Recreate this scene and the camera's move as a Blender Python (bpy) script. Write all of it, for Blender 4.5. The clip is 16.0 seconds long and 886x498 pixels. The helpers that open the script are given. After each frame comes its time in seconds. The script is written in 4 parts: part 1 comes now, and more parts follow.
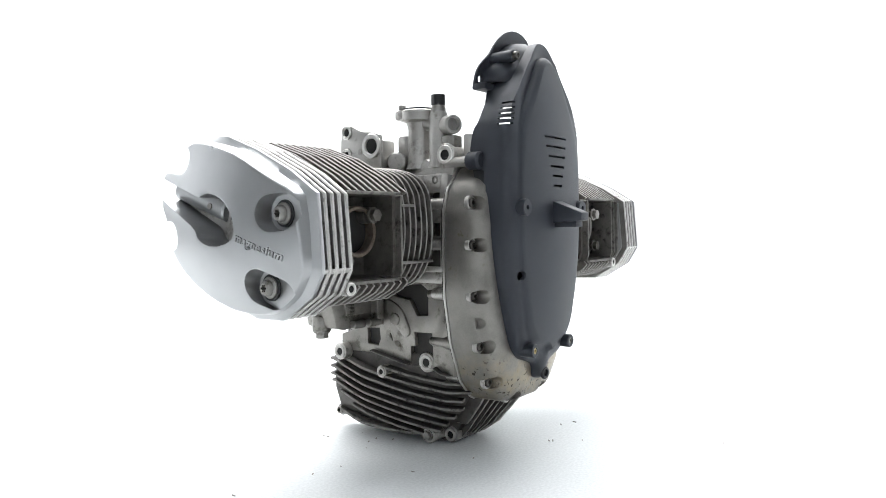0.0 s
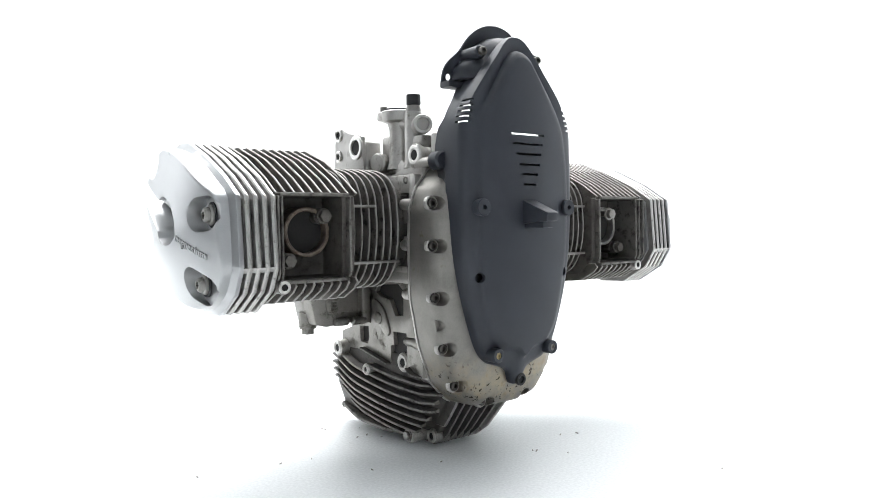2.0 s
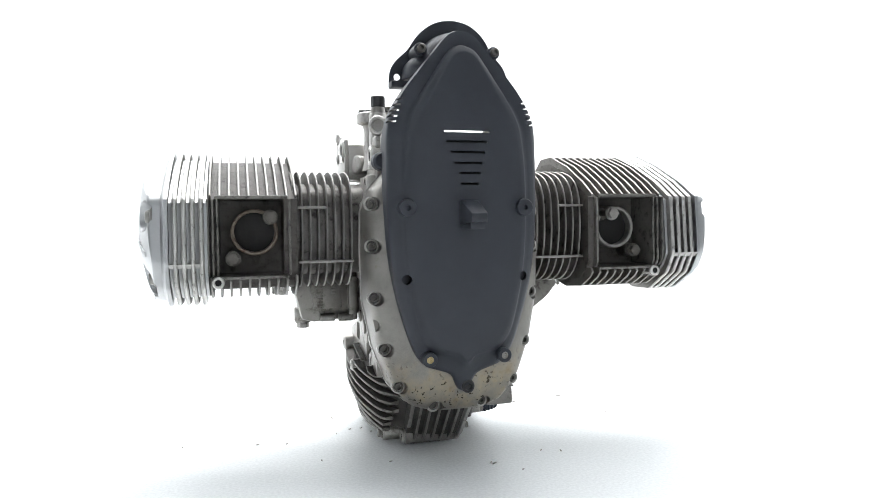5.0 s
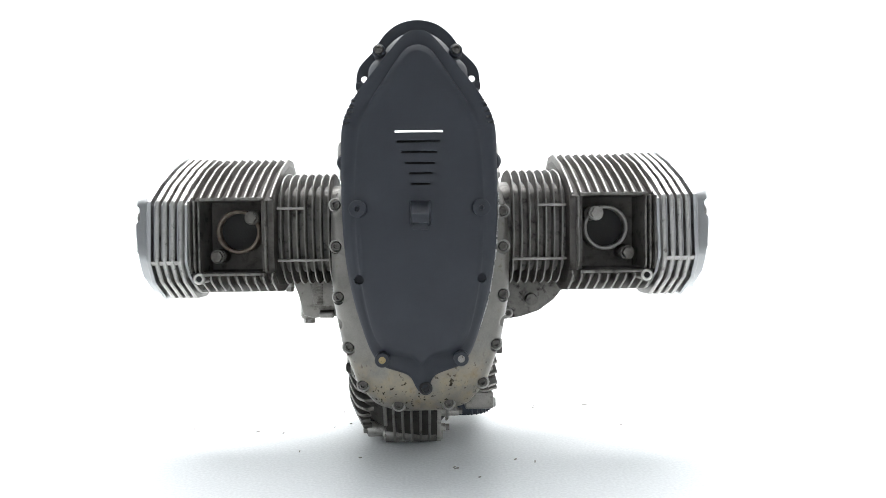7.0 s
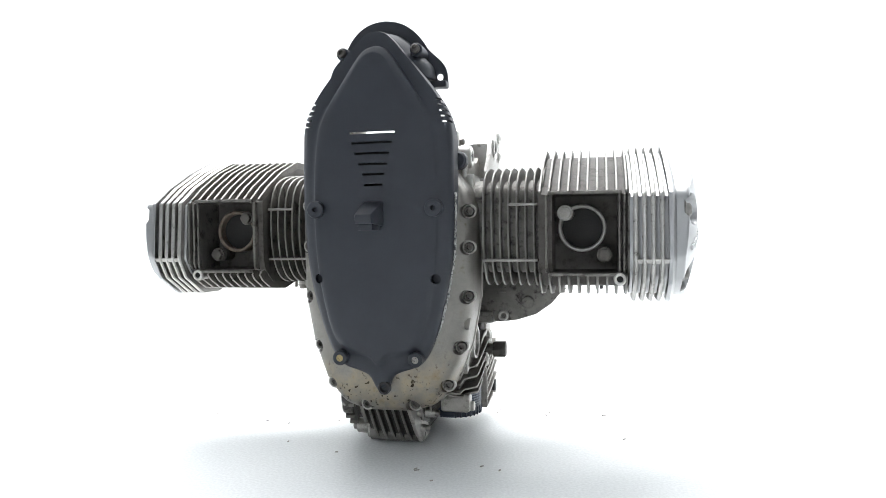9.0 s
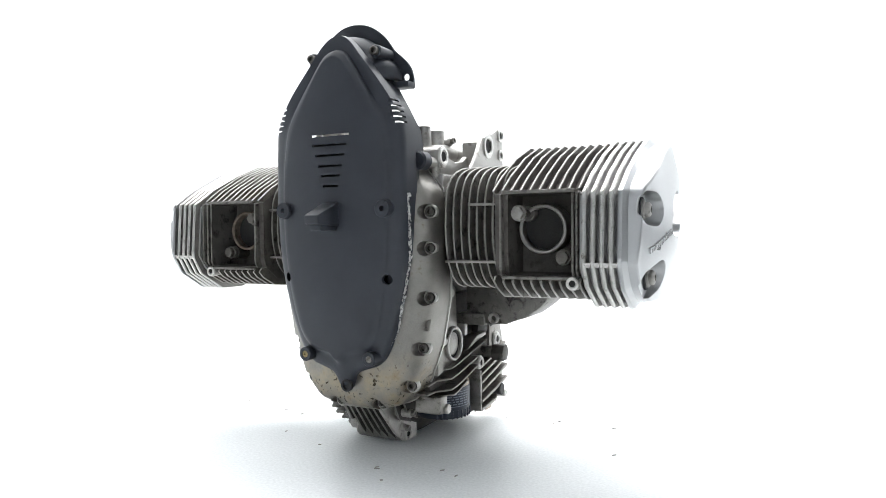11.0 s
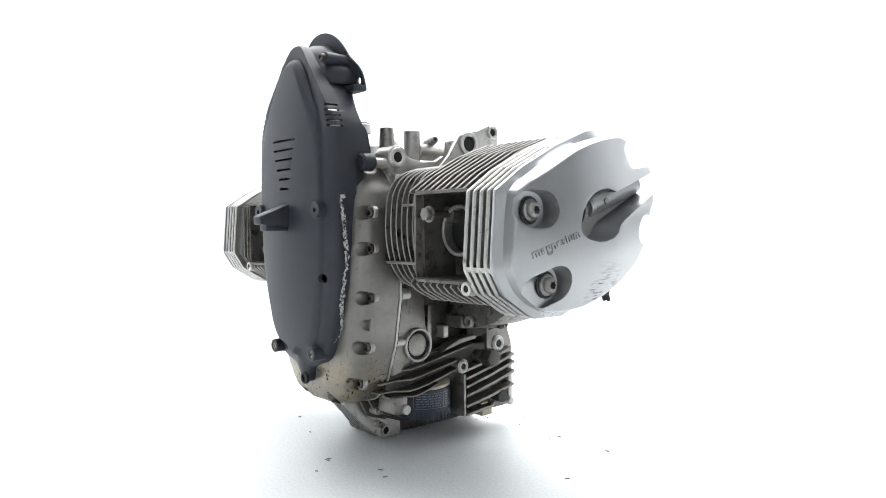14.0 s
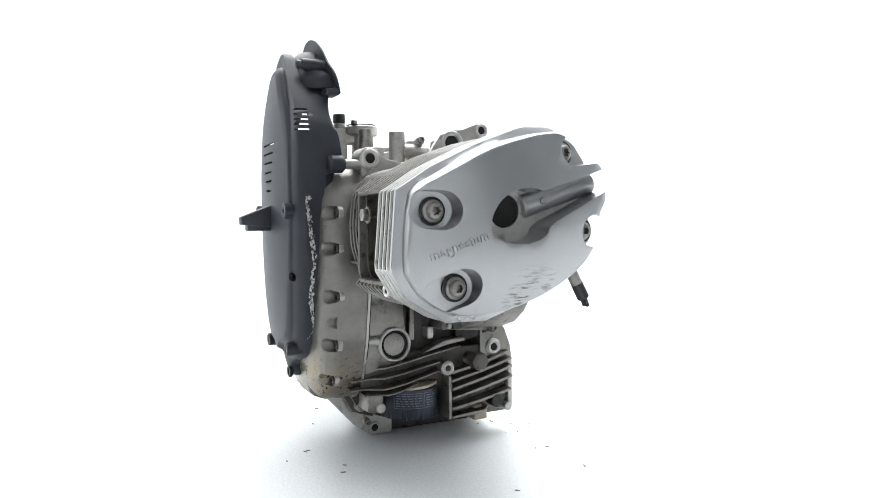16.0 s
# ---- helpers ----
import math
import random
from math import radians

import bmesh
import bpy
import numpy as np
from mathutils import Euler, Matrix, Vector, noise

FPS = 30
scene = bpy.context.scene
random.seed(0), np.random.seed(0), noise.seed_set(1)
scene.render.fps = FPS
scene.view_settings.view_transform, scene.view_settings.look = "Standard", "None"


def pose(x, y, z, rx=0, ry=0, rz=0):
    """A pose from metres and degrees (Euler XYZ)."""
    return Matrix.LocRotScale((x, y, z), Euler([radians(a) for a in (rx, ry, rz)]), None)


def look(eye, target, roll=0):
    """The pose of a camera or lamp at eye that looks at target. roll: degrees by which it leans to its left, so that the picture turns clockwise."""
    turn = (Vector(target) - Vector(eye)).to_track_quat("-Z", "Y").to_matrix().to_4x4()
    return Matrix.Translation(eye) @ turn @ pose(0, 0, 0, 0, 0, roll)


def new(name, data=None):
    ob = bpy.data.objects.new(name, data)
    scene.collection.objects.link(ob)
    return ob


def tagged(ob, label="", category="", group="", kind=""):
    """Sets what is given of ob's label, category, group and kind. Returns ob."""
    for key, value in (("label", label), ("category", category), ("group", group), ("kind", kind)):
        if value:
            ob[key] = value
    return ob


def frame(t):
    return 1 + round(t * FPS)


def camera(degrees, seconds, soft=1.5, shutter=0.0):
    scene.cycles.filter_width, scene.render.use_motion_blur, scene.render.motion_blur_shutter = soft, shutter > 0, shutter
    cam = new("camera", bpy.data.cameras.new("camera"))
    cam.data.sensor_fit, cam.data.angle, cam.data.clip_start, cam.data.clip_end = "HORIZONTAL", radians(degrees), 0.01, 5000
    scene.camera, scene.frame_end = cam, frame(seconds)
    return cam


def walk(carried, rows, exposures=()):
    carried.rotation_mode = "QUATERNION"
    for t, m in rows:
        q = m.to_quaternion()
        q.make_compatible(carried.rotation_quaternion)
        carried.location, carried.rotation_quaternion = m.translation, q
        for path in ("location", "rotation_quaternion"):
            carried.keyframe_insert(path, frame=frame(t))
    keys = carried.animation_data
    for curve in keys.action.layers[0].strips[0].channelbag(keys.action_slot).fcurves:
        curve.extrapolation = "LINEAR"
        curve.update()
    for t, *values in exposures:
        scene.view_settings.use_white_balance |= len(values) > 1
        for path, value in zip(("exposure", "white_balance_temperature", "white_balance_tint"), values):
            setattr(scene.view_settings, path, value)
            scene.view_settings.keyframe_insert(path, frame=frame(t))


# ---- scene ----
CLIP = 16.0
cam = camera(63.98, CLIP, soft=0.5)

# the camera stands still on a stand, a metre from the turntable's axis
EYE = (0.0, -1.0, 0.287)
YAW, PITCH = radians(1.619), radians(2.166)
AIM = (EYE[0] + math.sin(YAW) * math.cos(PITCH), EYE[1] + math.cos(YAW) * math.cos(PITCH), EYE[2] - math.sin(PITCH))
STAND = look(EYE, AIM, -0.745)
walk(cam, [(0.0, STAND), (CLIP, STAND)], exposures=[(0.0, 0.28), (CLIP, 0.28)])

# turn of the table, seconds and degrees
TURN = [(0.0, 50.7), (1.0, 43.6), (2.0, 36.3), (3.0, 29.0), (4.0, 21.8), (5.25, 12.7), (6.5, 3.6), (7.0, 0.0), (8.0, -7.1),
        (9.0, -14.2), (10.25, -23.2), (11.5, -32.25), (12.5, -39.5), (13.5, -46.7), (14.5, -53.9), (15.5, -61.0), (16.0, -64.5)]

# ---- light: a white photo studio with soft boxes ----
world = bpy.data.worlds.new("studio_air")
scene.world = world
world.use_nodes = True
world.node_tree.nodes["Background"].inputs[0].default_value = (0.93, 0.96, 1.0, 1)
world.node_tree.nodes["Background"].inputs[1].default_value = 0.2


def soft_box(name, eye, target, w, h, watts, colour):
    lamp = bpy.data.lights.new(name, "AREA")
    lamp.shape, lamp.size, lamp.size_y, lamp.energy, lamp.color = "RECTANGLE", w, h, watts, colour
    ob = new(name, lamp)
    ob.matrix_world = look(eye, target)
    return ob


soft_box("softbox_overhead", (0.0, 0.75, 2.3), (0.0, 0.25, 0.2), 2.4, 1.6, 54, (0.985, 0.985, 1.0))
soft_box("softbox_left", (-2.0, 0.7, 1.1), (0.0, 0.0, 0.3), 1.4, 1.8, 7, (0.93, 0.97, 1.0))
soft_box("softbox_right", (2.0, 0.7, 1.1), (0.0, 0.0, 0.3), 1.4, 1.8, 7, (0.93, 0.97, 1.0))
soft_box("backdrop_light", (0.0, 1.5, 2.6), (0.0, 2.6, 0.7), 5.5, 0.6, 135, (1.0, 1.0, 1.0))


# ---- materials ----
def material(name):
    m = bpy.data.materials.new(name)
    m.use_nodes = True
    nt = m.node_tree
    return m, nt, nt.nodes["Principled BSDF"]


def coords(nt, scale):
    tc = nt.nodes.new("ShaderNodeTexCoord")
    mp = nt.nodes.new("ShaderNodeMapping")
    mp.inputs["Scale"].default_value = scale if isinstance(scale, tuple) else (scale, scale, scale)
    nt.links.new(tc.outputs["Object"], mp.inputs["Vector"])
    return mp.outputs["Vector"]


def noise_tex(nt, scale, detail=4.0, rough=0.6):
    n = nt.nodes.new("ShaderNodeTexNoise")
    n.inputs["Scale"].default_value = 1.0
    n.inputs["Detail"].default_value = detail
    n.inputs["Roughness"].default_value = rough
    nt.links.new(coords(nt, scale), n.inputs["Vector"])
    return n.outputs["Fac"]


def ramp(nt, fac, stops):
    r = nt.nodes.new("ShaderNodeValToRGB")
    while len(r.color_ramp.elements) < len(stops):
        r.color_ramp.elements.new(0.5)
    for e, (pos, col) in zip(r.color_ramp.elements, stops):
        e.position, e.color = pos, (*col, 1)
    nt.links.new(fac, r.inputs["Fac"])
    return r.outputs["Color"]


def mix(nt, fac, a, b, kind="MIX"):
    n = nt.nodes.new("ShaderNodeMix")
    n.data_type, n.blend_type = "RGBA", kind
    for sock, v in ((n.inputs[0], fac), (n.inputs[6], a), (n.inputs[7], b)):
        if isinstance(v, bpy.types.NodeSocket):
            nt.links.new(v, sock)
        elif isinstance(v, tuple):
            sock.default_value = (*v, 1)
        else:
            sock.default_value = v
    return n.outputs[2]


def bump(nt, bsdf, fac, strength, dist):
    b = nt.nodes.new("ShaderNodeBump")
    b.inputs["Strength"].default_value, b.inputs["Distance"].default_value = strength, dist
    nt.links.new(fac, b.inputs["Height"])
    nt.links.new(b.outputs["Normal"], bsdf.inputs["Normal"])


def surface(name, dark, light, metal, rough, grain=900, blotch=35, bumpy=0.25, spread=0.12, dirt=None, dirt_at=(0.56, 0.66), dirt_scale=60):
    """Cast or moulded stuff: blotches, fine grain, optional dirt flecks."""
    m, nt, bs = material(name)
    big, fine = noise_tex(nt, blotch, 5, 0.65), noise_tex(nt, grain, 3, 0.5)
    col = ramp(nt, big, [(0.3, dark), (0.7, light)])
    col = mix(nt, 0.35, col, ramp(nt, fine, [(0.3, tuple(c * 0.6 for c in light)), (0.7, light)]), "MIX")
    if dirt:
        spots = ramp(nt, noise_tex(nt, dirt_scale, 6, 0.7), [(dirt_at[0], (0, 0, 0)), (dirt_at[1], (1, 1, 1))])
        col = mix(nt, spots, col, dirt)
    nt.links.new(col, bs.inputs["Base Color"])
    bs.inputs["Metallic"].default_value = metal
    rr = nt.nodes.new("ShaderNodeMapRange")
    rr.inputs["To Min"].default_value, rr.inputs["To Max"].default_value = rough - spread, rough + spread
    nt.links.new(big, rr.inputs["Value"])
    nt.links.new(rr.outputs["Result"], bs.inputs["Roughness"])
    bump(nt, bs, fine, bumpy, 0.0006)
    return m


CAST = surface("cast_aluminium", (0.35, 0.338, 0.318), (0.57, 0.555, 0.53), 0.62, 0.38, 900, 28, 0.3, dirt=(0.14, 0.12, 0.095), dirt_at=(0.56, 0.74), dirt_scale=55)
# road grime, darkened further for the shade in gaps and cavities
GRIME_SHADE = surface("grime_and_shade_aluminium", (0.050, 0.046, 0.042), (0.118, 0.110, 0.101), 0.25, 0.55, 900, 40, 0.35, dirt=(0.03, 0.026, 0.022), dirt_at=(0.55, 0.70), dirt_scale=70)
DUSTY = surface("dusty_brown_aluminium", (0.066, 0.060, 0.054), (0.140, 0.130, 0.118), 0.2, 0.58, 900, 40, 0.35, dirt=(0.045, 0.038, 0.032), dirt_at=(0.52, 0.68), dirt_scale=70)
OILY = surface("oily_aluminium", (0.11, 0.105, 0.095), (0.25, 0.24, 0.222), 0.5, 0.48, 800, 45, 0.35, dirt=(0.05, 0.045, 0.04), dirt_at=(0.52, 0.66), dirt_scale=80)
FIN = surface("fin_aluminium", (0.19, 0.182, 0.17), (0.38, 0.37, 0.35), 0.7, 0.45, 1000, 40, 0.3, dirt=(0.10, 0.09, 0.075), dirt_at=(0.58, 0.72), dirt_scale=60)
# near-black put into recesses and joints for their shade
RECESS_SHADE = surface("oily_recess_shade", (0.012, 0.011, 0.010), (0.030, 0.027, 0.024), 0.0, 0.65, 700, 60, 0.5, dirt=(0.07, 0.06, 0.05), dirt_at=(0.68, 0.76), dirt_scale=140)
# brown grime colour with the dark of the fin gaps painted in
GAP = surface("brown_grime_and_gap_shade", (0.085, 0.079, 0.071), (0.195, 0.183, 0.166), 0.45, 0.48, 900, 45, 0.35, dirt=(0.05, 0.044, 0.037), dirt_at=(0.54, 0.68), dirt_scale=80)
FLANK = surface("oily_pale_casting", (0.17, 0.161, 0.147), (0.33, 0.316, 0.292), 0.7, 0.36, 900, 30, 0.3, dirt=(0.07, 0.06, 0.048), dirt_at=(0.54, 0.70), dirt_scale=45)
RUSTY = surface("rusty_rim", (0.10, 0.075, 0.055), (0.24, 0.20, 0.165), 0.4, 0.55, 700, 120, 0.4, dirt=(0.10, 0.055, 0.032), dirt_at=(0.52, 0.66), dirt_scale=150)
WORN = surface("worn_bare_aluminium", (0.40, 0.39, 0.37), (0.60, 0.59, 0.57), 0.8, 0.36, 900, 60, 0.25, dirt=(0.16, 0.15, 0.13), dirt_at=(0.56, 0.70), dirt_scale=110)
SILVER = surface("silver_magnesium", (0.40, 0.405, 0.41), (0.485, 0.49, 0.495), 0.90, 0.29, 1400, 14, 0.12, 0.05, dirt=(0.36, 0.35, 0.34), dirt_at=(0.66, 0.80), dirt_scale=30)
PLASTIC = surface("charcoal_plastic", (0.025, 0.029, 0.038), (0.036, 0.041, 0.052), 0.0, 0.50, 1600, 20, 0.2, 0.06)
PLASTIC.node_tree.nodes["Principled BSDF"].inputs["Specular IOR Level"].default_value = 0.45
STEEL = surface("bolt_steel", (0.20, 0.19, 0.175), (0.36, 0.35, 0.33), 0.85, 0.4, 600, 90, 0.2, dirt=(0.10, 0.08, 0.06), dirt_at=(0.58, 0.7), dirt_scale=200)
BRASS = surface("brass", (0.30, 0.235, 0.12), (0.42, 0.34, 0.18), 0.9, 0.35, 600, 90, 0.1)
BRIGHT = surface("bright_machined_metal", (0.62, 0.60, 0.57), (0.75, 0.74, 0.71), 0.8, 0.32, 800, 80, 0.1)
# rubber black, also used where the dark of a hollow is painted
BLACK = surface("black_rubber_and_shade", (0.012, 0.012, 0.013), (0.022, 0.022, 0.024), 0.0, 0.55, 800, 40, 0.2)
# flat black set inside bores, wells and grooves to stand for their shade
HOLLOW_SHADE = surface("hollow_shade", (0.010, 0.010, 0.010), (0.02, 0.019, 0.018), 0.0, 0.8, 500, 60, 0.3)
FILTER = surface("dark_blue_paint", (0.018, 0.024, 0.040), (0.026, 0.034, 0.052), 0.1, 0.35, 900, 30, 0.1)
PRINT = surface("pale_print", (0.10, 0.12, 0.16), (0.18, 0.21, 0.26), 0.0, 0.5, 900, 200, 0.1)
CREAM = surface("cream_gasket", (0.36, 0.31, 0.23), (0.50, 0.45, 0.35), 0.2, 0.5, 900, 60, 0.2)
WHITE = surface("white_studio_paint", (0.80, 0.825, 0.83), (0.83, 0.85, 0.855), 0.0, 0.45, 300, 4, 0.03, 0.04)
GREY = surface("grey_wall_paint", (0.40, 0.405, 0.415), (0.44, 0.445, 0.455), 0.0, 0.7, 300, 4, 0.05, 0.04)
DUSK = surface("white_wall_paint", (0.78, 0.79, 0.805), (0.82, 0.83, 0.845), 0.0, 0.7, 300, 4, 0.05, 0.04)
FLAKE = surface("grey_flake", (0.22, 0.21, 0.20), (0.42, 0.40, 0.38), 0.0, 0.7, 900, 300, 0.2)


# ---- mesh helpers ----
def part(name, bm, mat, parent, label="", smooth=35, sides=None):
    """One mesh object under a thing or a part. sides: (material, axis) for the flat faces square to an axis: grime and
    painted gap shade in one.
    """
    bmesh.ops.recalc_face_normals(bm, faces=bm.faces)
    me = bpy.data.meshes.new(name)
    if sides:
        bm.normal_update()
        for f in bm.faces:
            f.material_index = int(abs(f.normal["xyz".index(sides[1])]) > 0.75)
    bm.to_mesh(me)
    bm.free()
    if sides:
        me.materials.append(mat)
        me.materials.append(sides[0])
    return mesh_part(name, me, mat, parent, label, smooth)


def mesh_part(name, me, mat, parent, label="", smooth=35):
    if not me.materials:
        me.materials.append(mat)
    me.polygons.foreach_set("use_smooth", [True] * len(me.polygons))
    me.set_sharp_from_angle(angle=radians(smooth))
    while parent and parent.parent and parent.parent.parent:
        parent = parent.parent
    ob = new(name, me)
    ob.parent = parent
    return tagged(ob, label) if label else ob


def thing(name, label, category, group="", kind=""):
    return tagged(new(name), label, category, group, kind)


def join(bm, other):
    """Adds a bmesh to another one."""
    me = bpy.data.meshes.new("piece")
    other.to_mesh(me)
    other.free()
    bm.from_mesh(me)
    bpy.data.meshes.remove(me)
    return bm


def loft(rings, cap=True):
    bm = bmesh.new()
    rows = [[bm.verts.new(v) for v in r] for r in rings]
    n = len(rows[0])
    for a, b in zip(rows, rows[1:]):
        for i in range(n):
            bm.faces.new((a[i], a[(i + 1) % n], b[(i + 1) % n], b[i]))
    if cap:
        bm.faces.new(rows[0])
        bm.faces.new(rows[-1][::-1])
    return bm


def soften(bm, width, angle=30, segments=2):
    bmesh.ops.recalc_face_normals(bm, faces=bm.faces)
    edges = [e for e in bm.edges if len(e.link_faces) == 2 and e.calc_face_angle(0) > radians(angle)]
    if edges and width > 0:
        bmesh.ops.bevel(bm, geom=edges, offset=width, segments=segments, affect="EDGES", profile=0.5, clamp_overlap=True)
    return bm


AXES = {"x": lambda a, u, v: (a, u, v), "y": lambda a, u, v: (u, a, v), "z": lambda a, u, v: (u, v, a)}


def prism(outline, axis, a, b, bevel=0.0, segments=2):
    """A polygon pushed along an axis: for x its points are (y, z), for y (x, z), for z (x, y)."""
    f = AXES[axis]
    bm = loft([[f(a, *p) for p in outline], [f(b, *p) for p in outline]])
    return soften(bm, bevel, 30, segments)


def block(x0, x1, y0, y1, z0, z1, bevel=0.0015):
    return prism([(x0, y0), (x1, y0), (x1, y1), (x0, y1)], "z", z0, z1, bevel)


def turned(profile, place, way, seg=24):
    """A turned solid: (radius, distance) pairs along way from place."""
    q = Vector(way).normalized().to_track_quat("Z", "Y").to_matrix()
    rings = [[Vector(place) + q @ Vector((r * math.cos(2 * math.pi * k / seg), r * math.sin(2 * math.pi * k / seg), d)) for k in range(seg)]
             for r, d in ((max(r, 1e-5), d) for r, d in profile)]
    return loft(rings)


def rod(p, q, r, seg=16, bevel=0.001):
    d = (Vector(q) - Vector(p)).length
    b = min(bevel, r * 0.4, d * 0.4)
    return turned([(r - b, 0), (r, b), (r, d - b), (r - b, d)], p, Vector(q) - Vector(p), seg)


def ring_of(place, way, outer, inner, depth, seg=24):
    """A round eye with an open bore."""
    c = min(0.0012, (outer - inner) * 0.3)
    q = Vector(way).normalized().to_track_quat("Z", "Y").to_matrix()
    prof = [(inner, 0), (inner, depth - c), (inner + c, depth), (outer - c, depth), (outer, depth - c), (outer, 0)]
    bm = bmesh.new()
    rows = [[bm.verts.new(Vector(place) + q @ Vector((r * math.cos(2 * math.pi * k / seg), r * math.sin(2 * math.pi * k / seg), d))) for k in range(seg)] for r, d in prof]
    for a, b in zip(rows, rows[1:] + rows[:1]):
        for i in range(seg):
            bm.faces.new((a[i], a[(i + 1) % seg], b[(i + 1) % seg], b[i]))
    return bm


def spline(points, per=4, closed=True):
    """Points on a smooth curve through the given ones."""
    out, n = [], len(points)
    for i in range(n if closed else n - 1):
        g = [Vector(points[(i + k) % n] if closed else points[min(max(i + k, 0), n - 1)]) for k in (-1, 0, 1, 2)]
        for s in range(per):
            t = s / per
            out.append(tuple(0.5 * (2 * g[1] + (g[2] - g[0]) * t + (2 * g[0] - 5 * g[1] + 4 * g[2] - g[3]) * t * t + (3 * g[1] - g[0] - 3 * g[2] + g[3]) * t ** 3)))
    if not closed:
        out.append(tuple(points[-1]))
    return out


def resample(outline, n):
    """n points at even steps round a closed outline."""
    p = np.array(list(outline) + [outline[0]], float)
    s = np.concatenate([[0], np.cumsum(np.hypot(*np.diff(p, axis=0).T))])
    u = np.linspace(0, s[-1], n, endpoint=False)
    return [(float(a), float(b)) for a, b in zip(np.interp(u, s, p[:, 0]), np.interp(u, s, p[:, 1]))]


def resample_open(points, n):
    """n points at even steps along an open line."""
    p = np.array(points, float)
    s = np.concatenate([[0], np.cumsum(np.hypot(*np.diff(p, axis=0).T))])
    u = np.linspace(0, s[-1], n)
    return [(float(a), float(b)) for a, b in zip(np.interp(u, s, p[:, 0]), np.interp(u, s, p[:, 1]))]


def inset(outline, d):
    """An outline moved inwards by d (its points run one way round)."""
    p = np.array(outline, float)
    area = np.sum(p[:, 0] * np.roll(p[:, 1], -1) - np.roll(p[:, 0], -1) * p[:, 1])
    t = np.roll(p, -1, 0) - np.roll(p, 1, 0)
    t /= np.linalg.norm(t, axis=1)[:, None]
    nrm = np.stack([-t[:, 1], t[:, 0]], 1) * (1 if area > 0 else -1)
    return [(float(a), float(b)) for a, b in p + nrm * d]


def cut(bm, tools):
    """A solid less other solids."""
    def holder(b):
        bmesh.ops.recalc_face_normals(b, faces=b.faces)
        me = bpy.data.meshes.new("solid")
        b.to_mesh(me)
        b.free()
        return new("solid", me)
    base, cutters = holder(bm), [holder(t) for t in tools]
    for c in cutters:
        md = base.modifiers.new("cut", "BOOLEAN")
        md.operation, md.object, md.solver = "DIFFERENCE", c, "EXACT"
    me = bpy.data.meshes.new_from_object(base.evaluated_get(bpy.context.evaluated_depsgraph_get()))
    out = bmesh.new()
    out.from_mesh(me)
    bpy.data.meshes.remove(me)
    for o in [base] + cutters:
        old = o.data
        bpy.data.objects.remove(o)
        bpy.data.meshes.remove(old)
    return out


def bolt_mesh(r=0.0055, h=0.006, socket=0.55, seg=16):
    """A socket-head screw along +Z with its recess."""
    c = r * 0.12
    return turned([(r, 0), (r, h - c), (r - c, h), (r * socket, h), (r * socket * 0.9, h * 0.35), (0, h * 0.35)], (0, 0, 0), (0, 0, 1), seg)


def star_cap(place, way, seg=48):
    """A domed cap bolt on its flange, with a six-lobed socket."""
    q = Vector(way).normalized().to_track_quat("Z", "Y").to_matrix()
    rings = []
    for r, d, lobe in ((0.0104, 0, 0), (0.0104, 0.0045, 0), (0.0097, 0.0054, 0), (0.0080, 0.0060, 0), (0.0077, 0.0086, 0), (0.0068, 0.0104, 0), (0.0054, 0.0112, 0),
                       (0.0036, 0.0114, 0.18), (0.0034, 0.0055, 0.18), (0.0004, 0.0053, 0)):
        rings.append([Vector(place) + q @ Vector((r * (1 + lobe * math.cos(6 * a)) * math.cos(a), r * (1 + lobe * math.cos(6 * a)) * math.sin(a), d)) for a in (2 * math.pi * k / seg for k in range(seg))])
    return loft(rings)


def hex_mesh(r, h, washer=1.25):
    bm = prism([(r * math.cos(a * math.pi / 3), r * math.sin(a * math.pi / 3)) for a in range(6)], "z", 0.001, h, r * 0.09)
    if washer:
        join(bm, turned([(r * washer, 0), (r * washer, 0.0012), (r * washer * 0.95, 0.0018)], (0, 0, 0), (0, 0, 1), 20))
    return bm


def finished(bm, name, mat):
    bmesh.ops.recalc_face_normals(bm, faces=bm.faces)
    me = bpy.data.meshes.new(name)
    bm.to_mesh(me)
    bm.free()
    me.materials.append(mat)
    return me


OILED = surface("oiled_screw_steel", (0.085, 0.080, 0.074), (0.17, 0.162, 0.15), 0.8, 0.42, 600, 90, 0.2)
SOCKET_OILED = finished(bolt_mesh(0.0055, 0.007), "oiled_screw", OILED)
SOCKET = finished(bolt_mesh(0.0055, 0.007), "socket_screw", STEEL)
HEX = finished(hex_mesh(0.0065, 0.007), "hex_bolt", STEEL)
HEX_OILED = finished(hex_mesh(0.0065, 0.007), "oiled_nut", GAP)


def put(name, me, parent, place, way, label="", scale=1.0):
    ob = mesh_part(name, me, OILED if me in (SOCKET_OILED, HEX_OILED) else STEEL, parent, label)
    q = Vector(way).normalized().to_track_quat("Z", "Y").to_matrix().to_4x4()
    ob.matrix_basis = Matrix.Translation(place) @ q @ Matrix.Scale(scale, 4)
    return ob


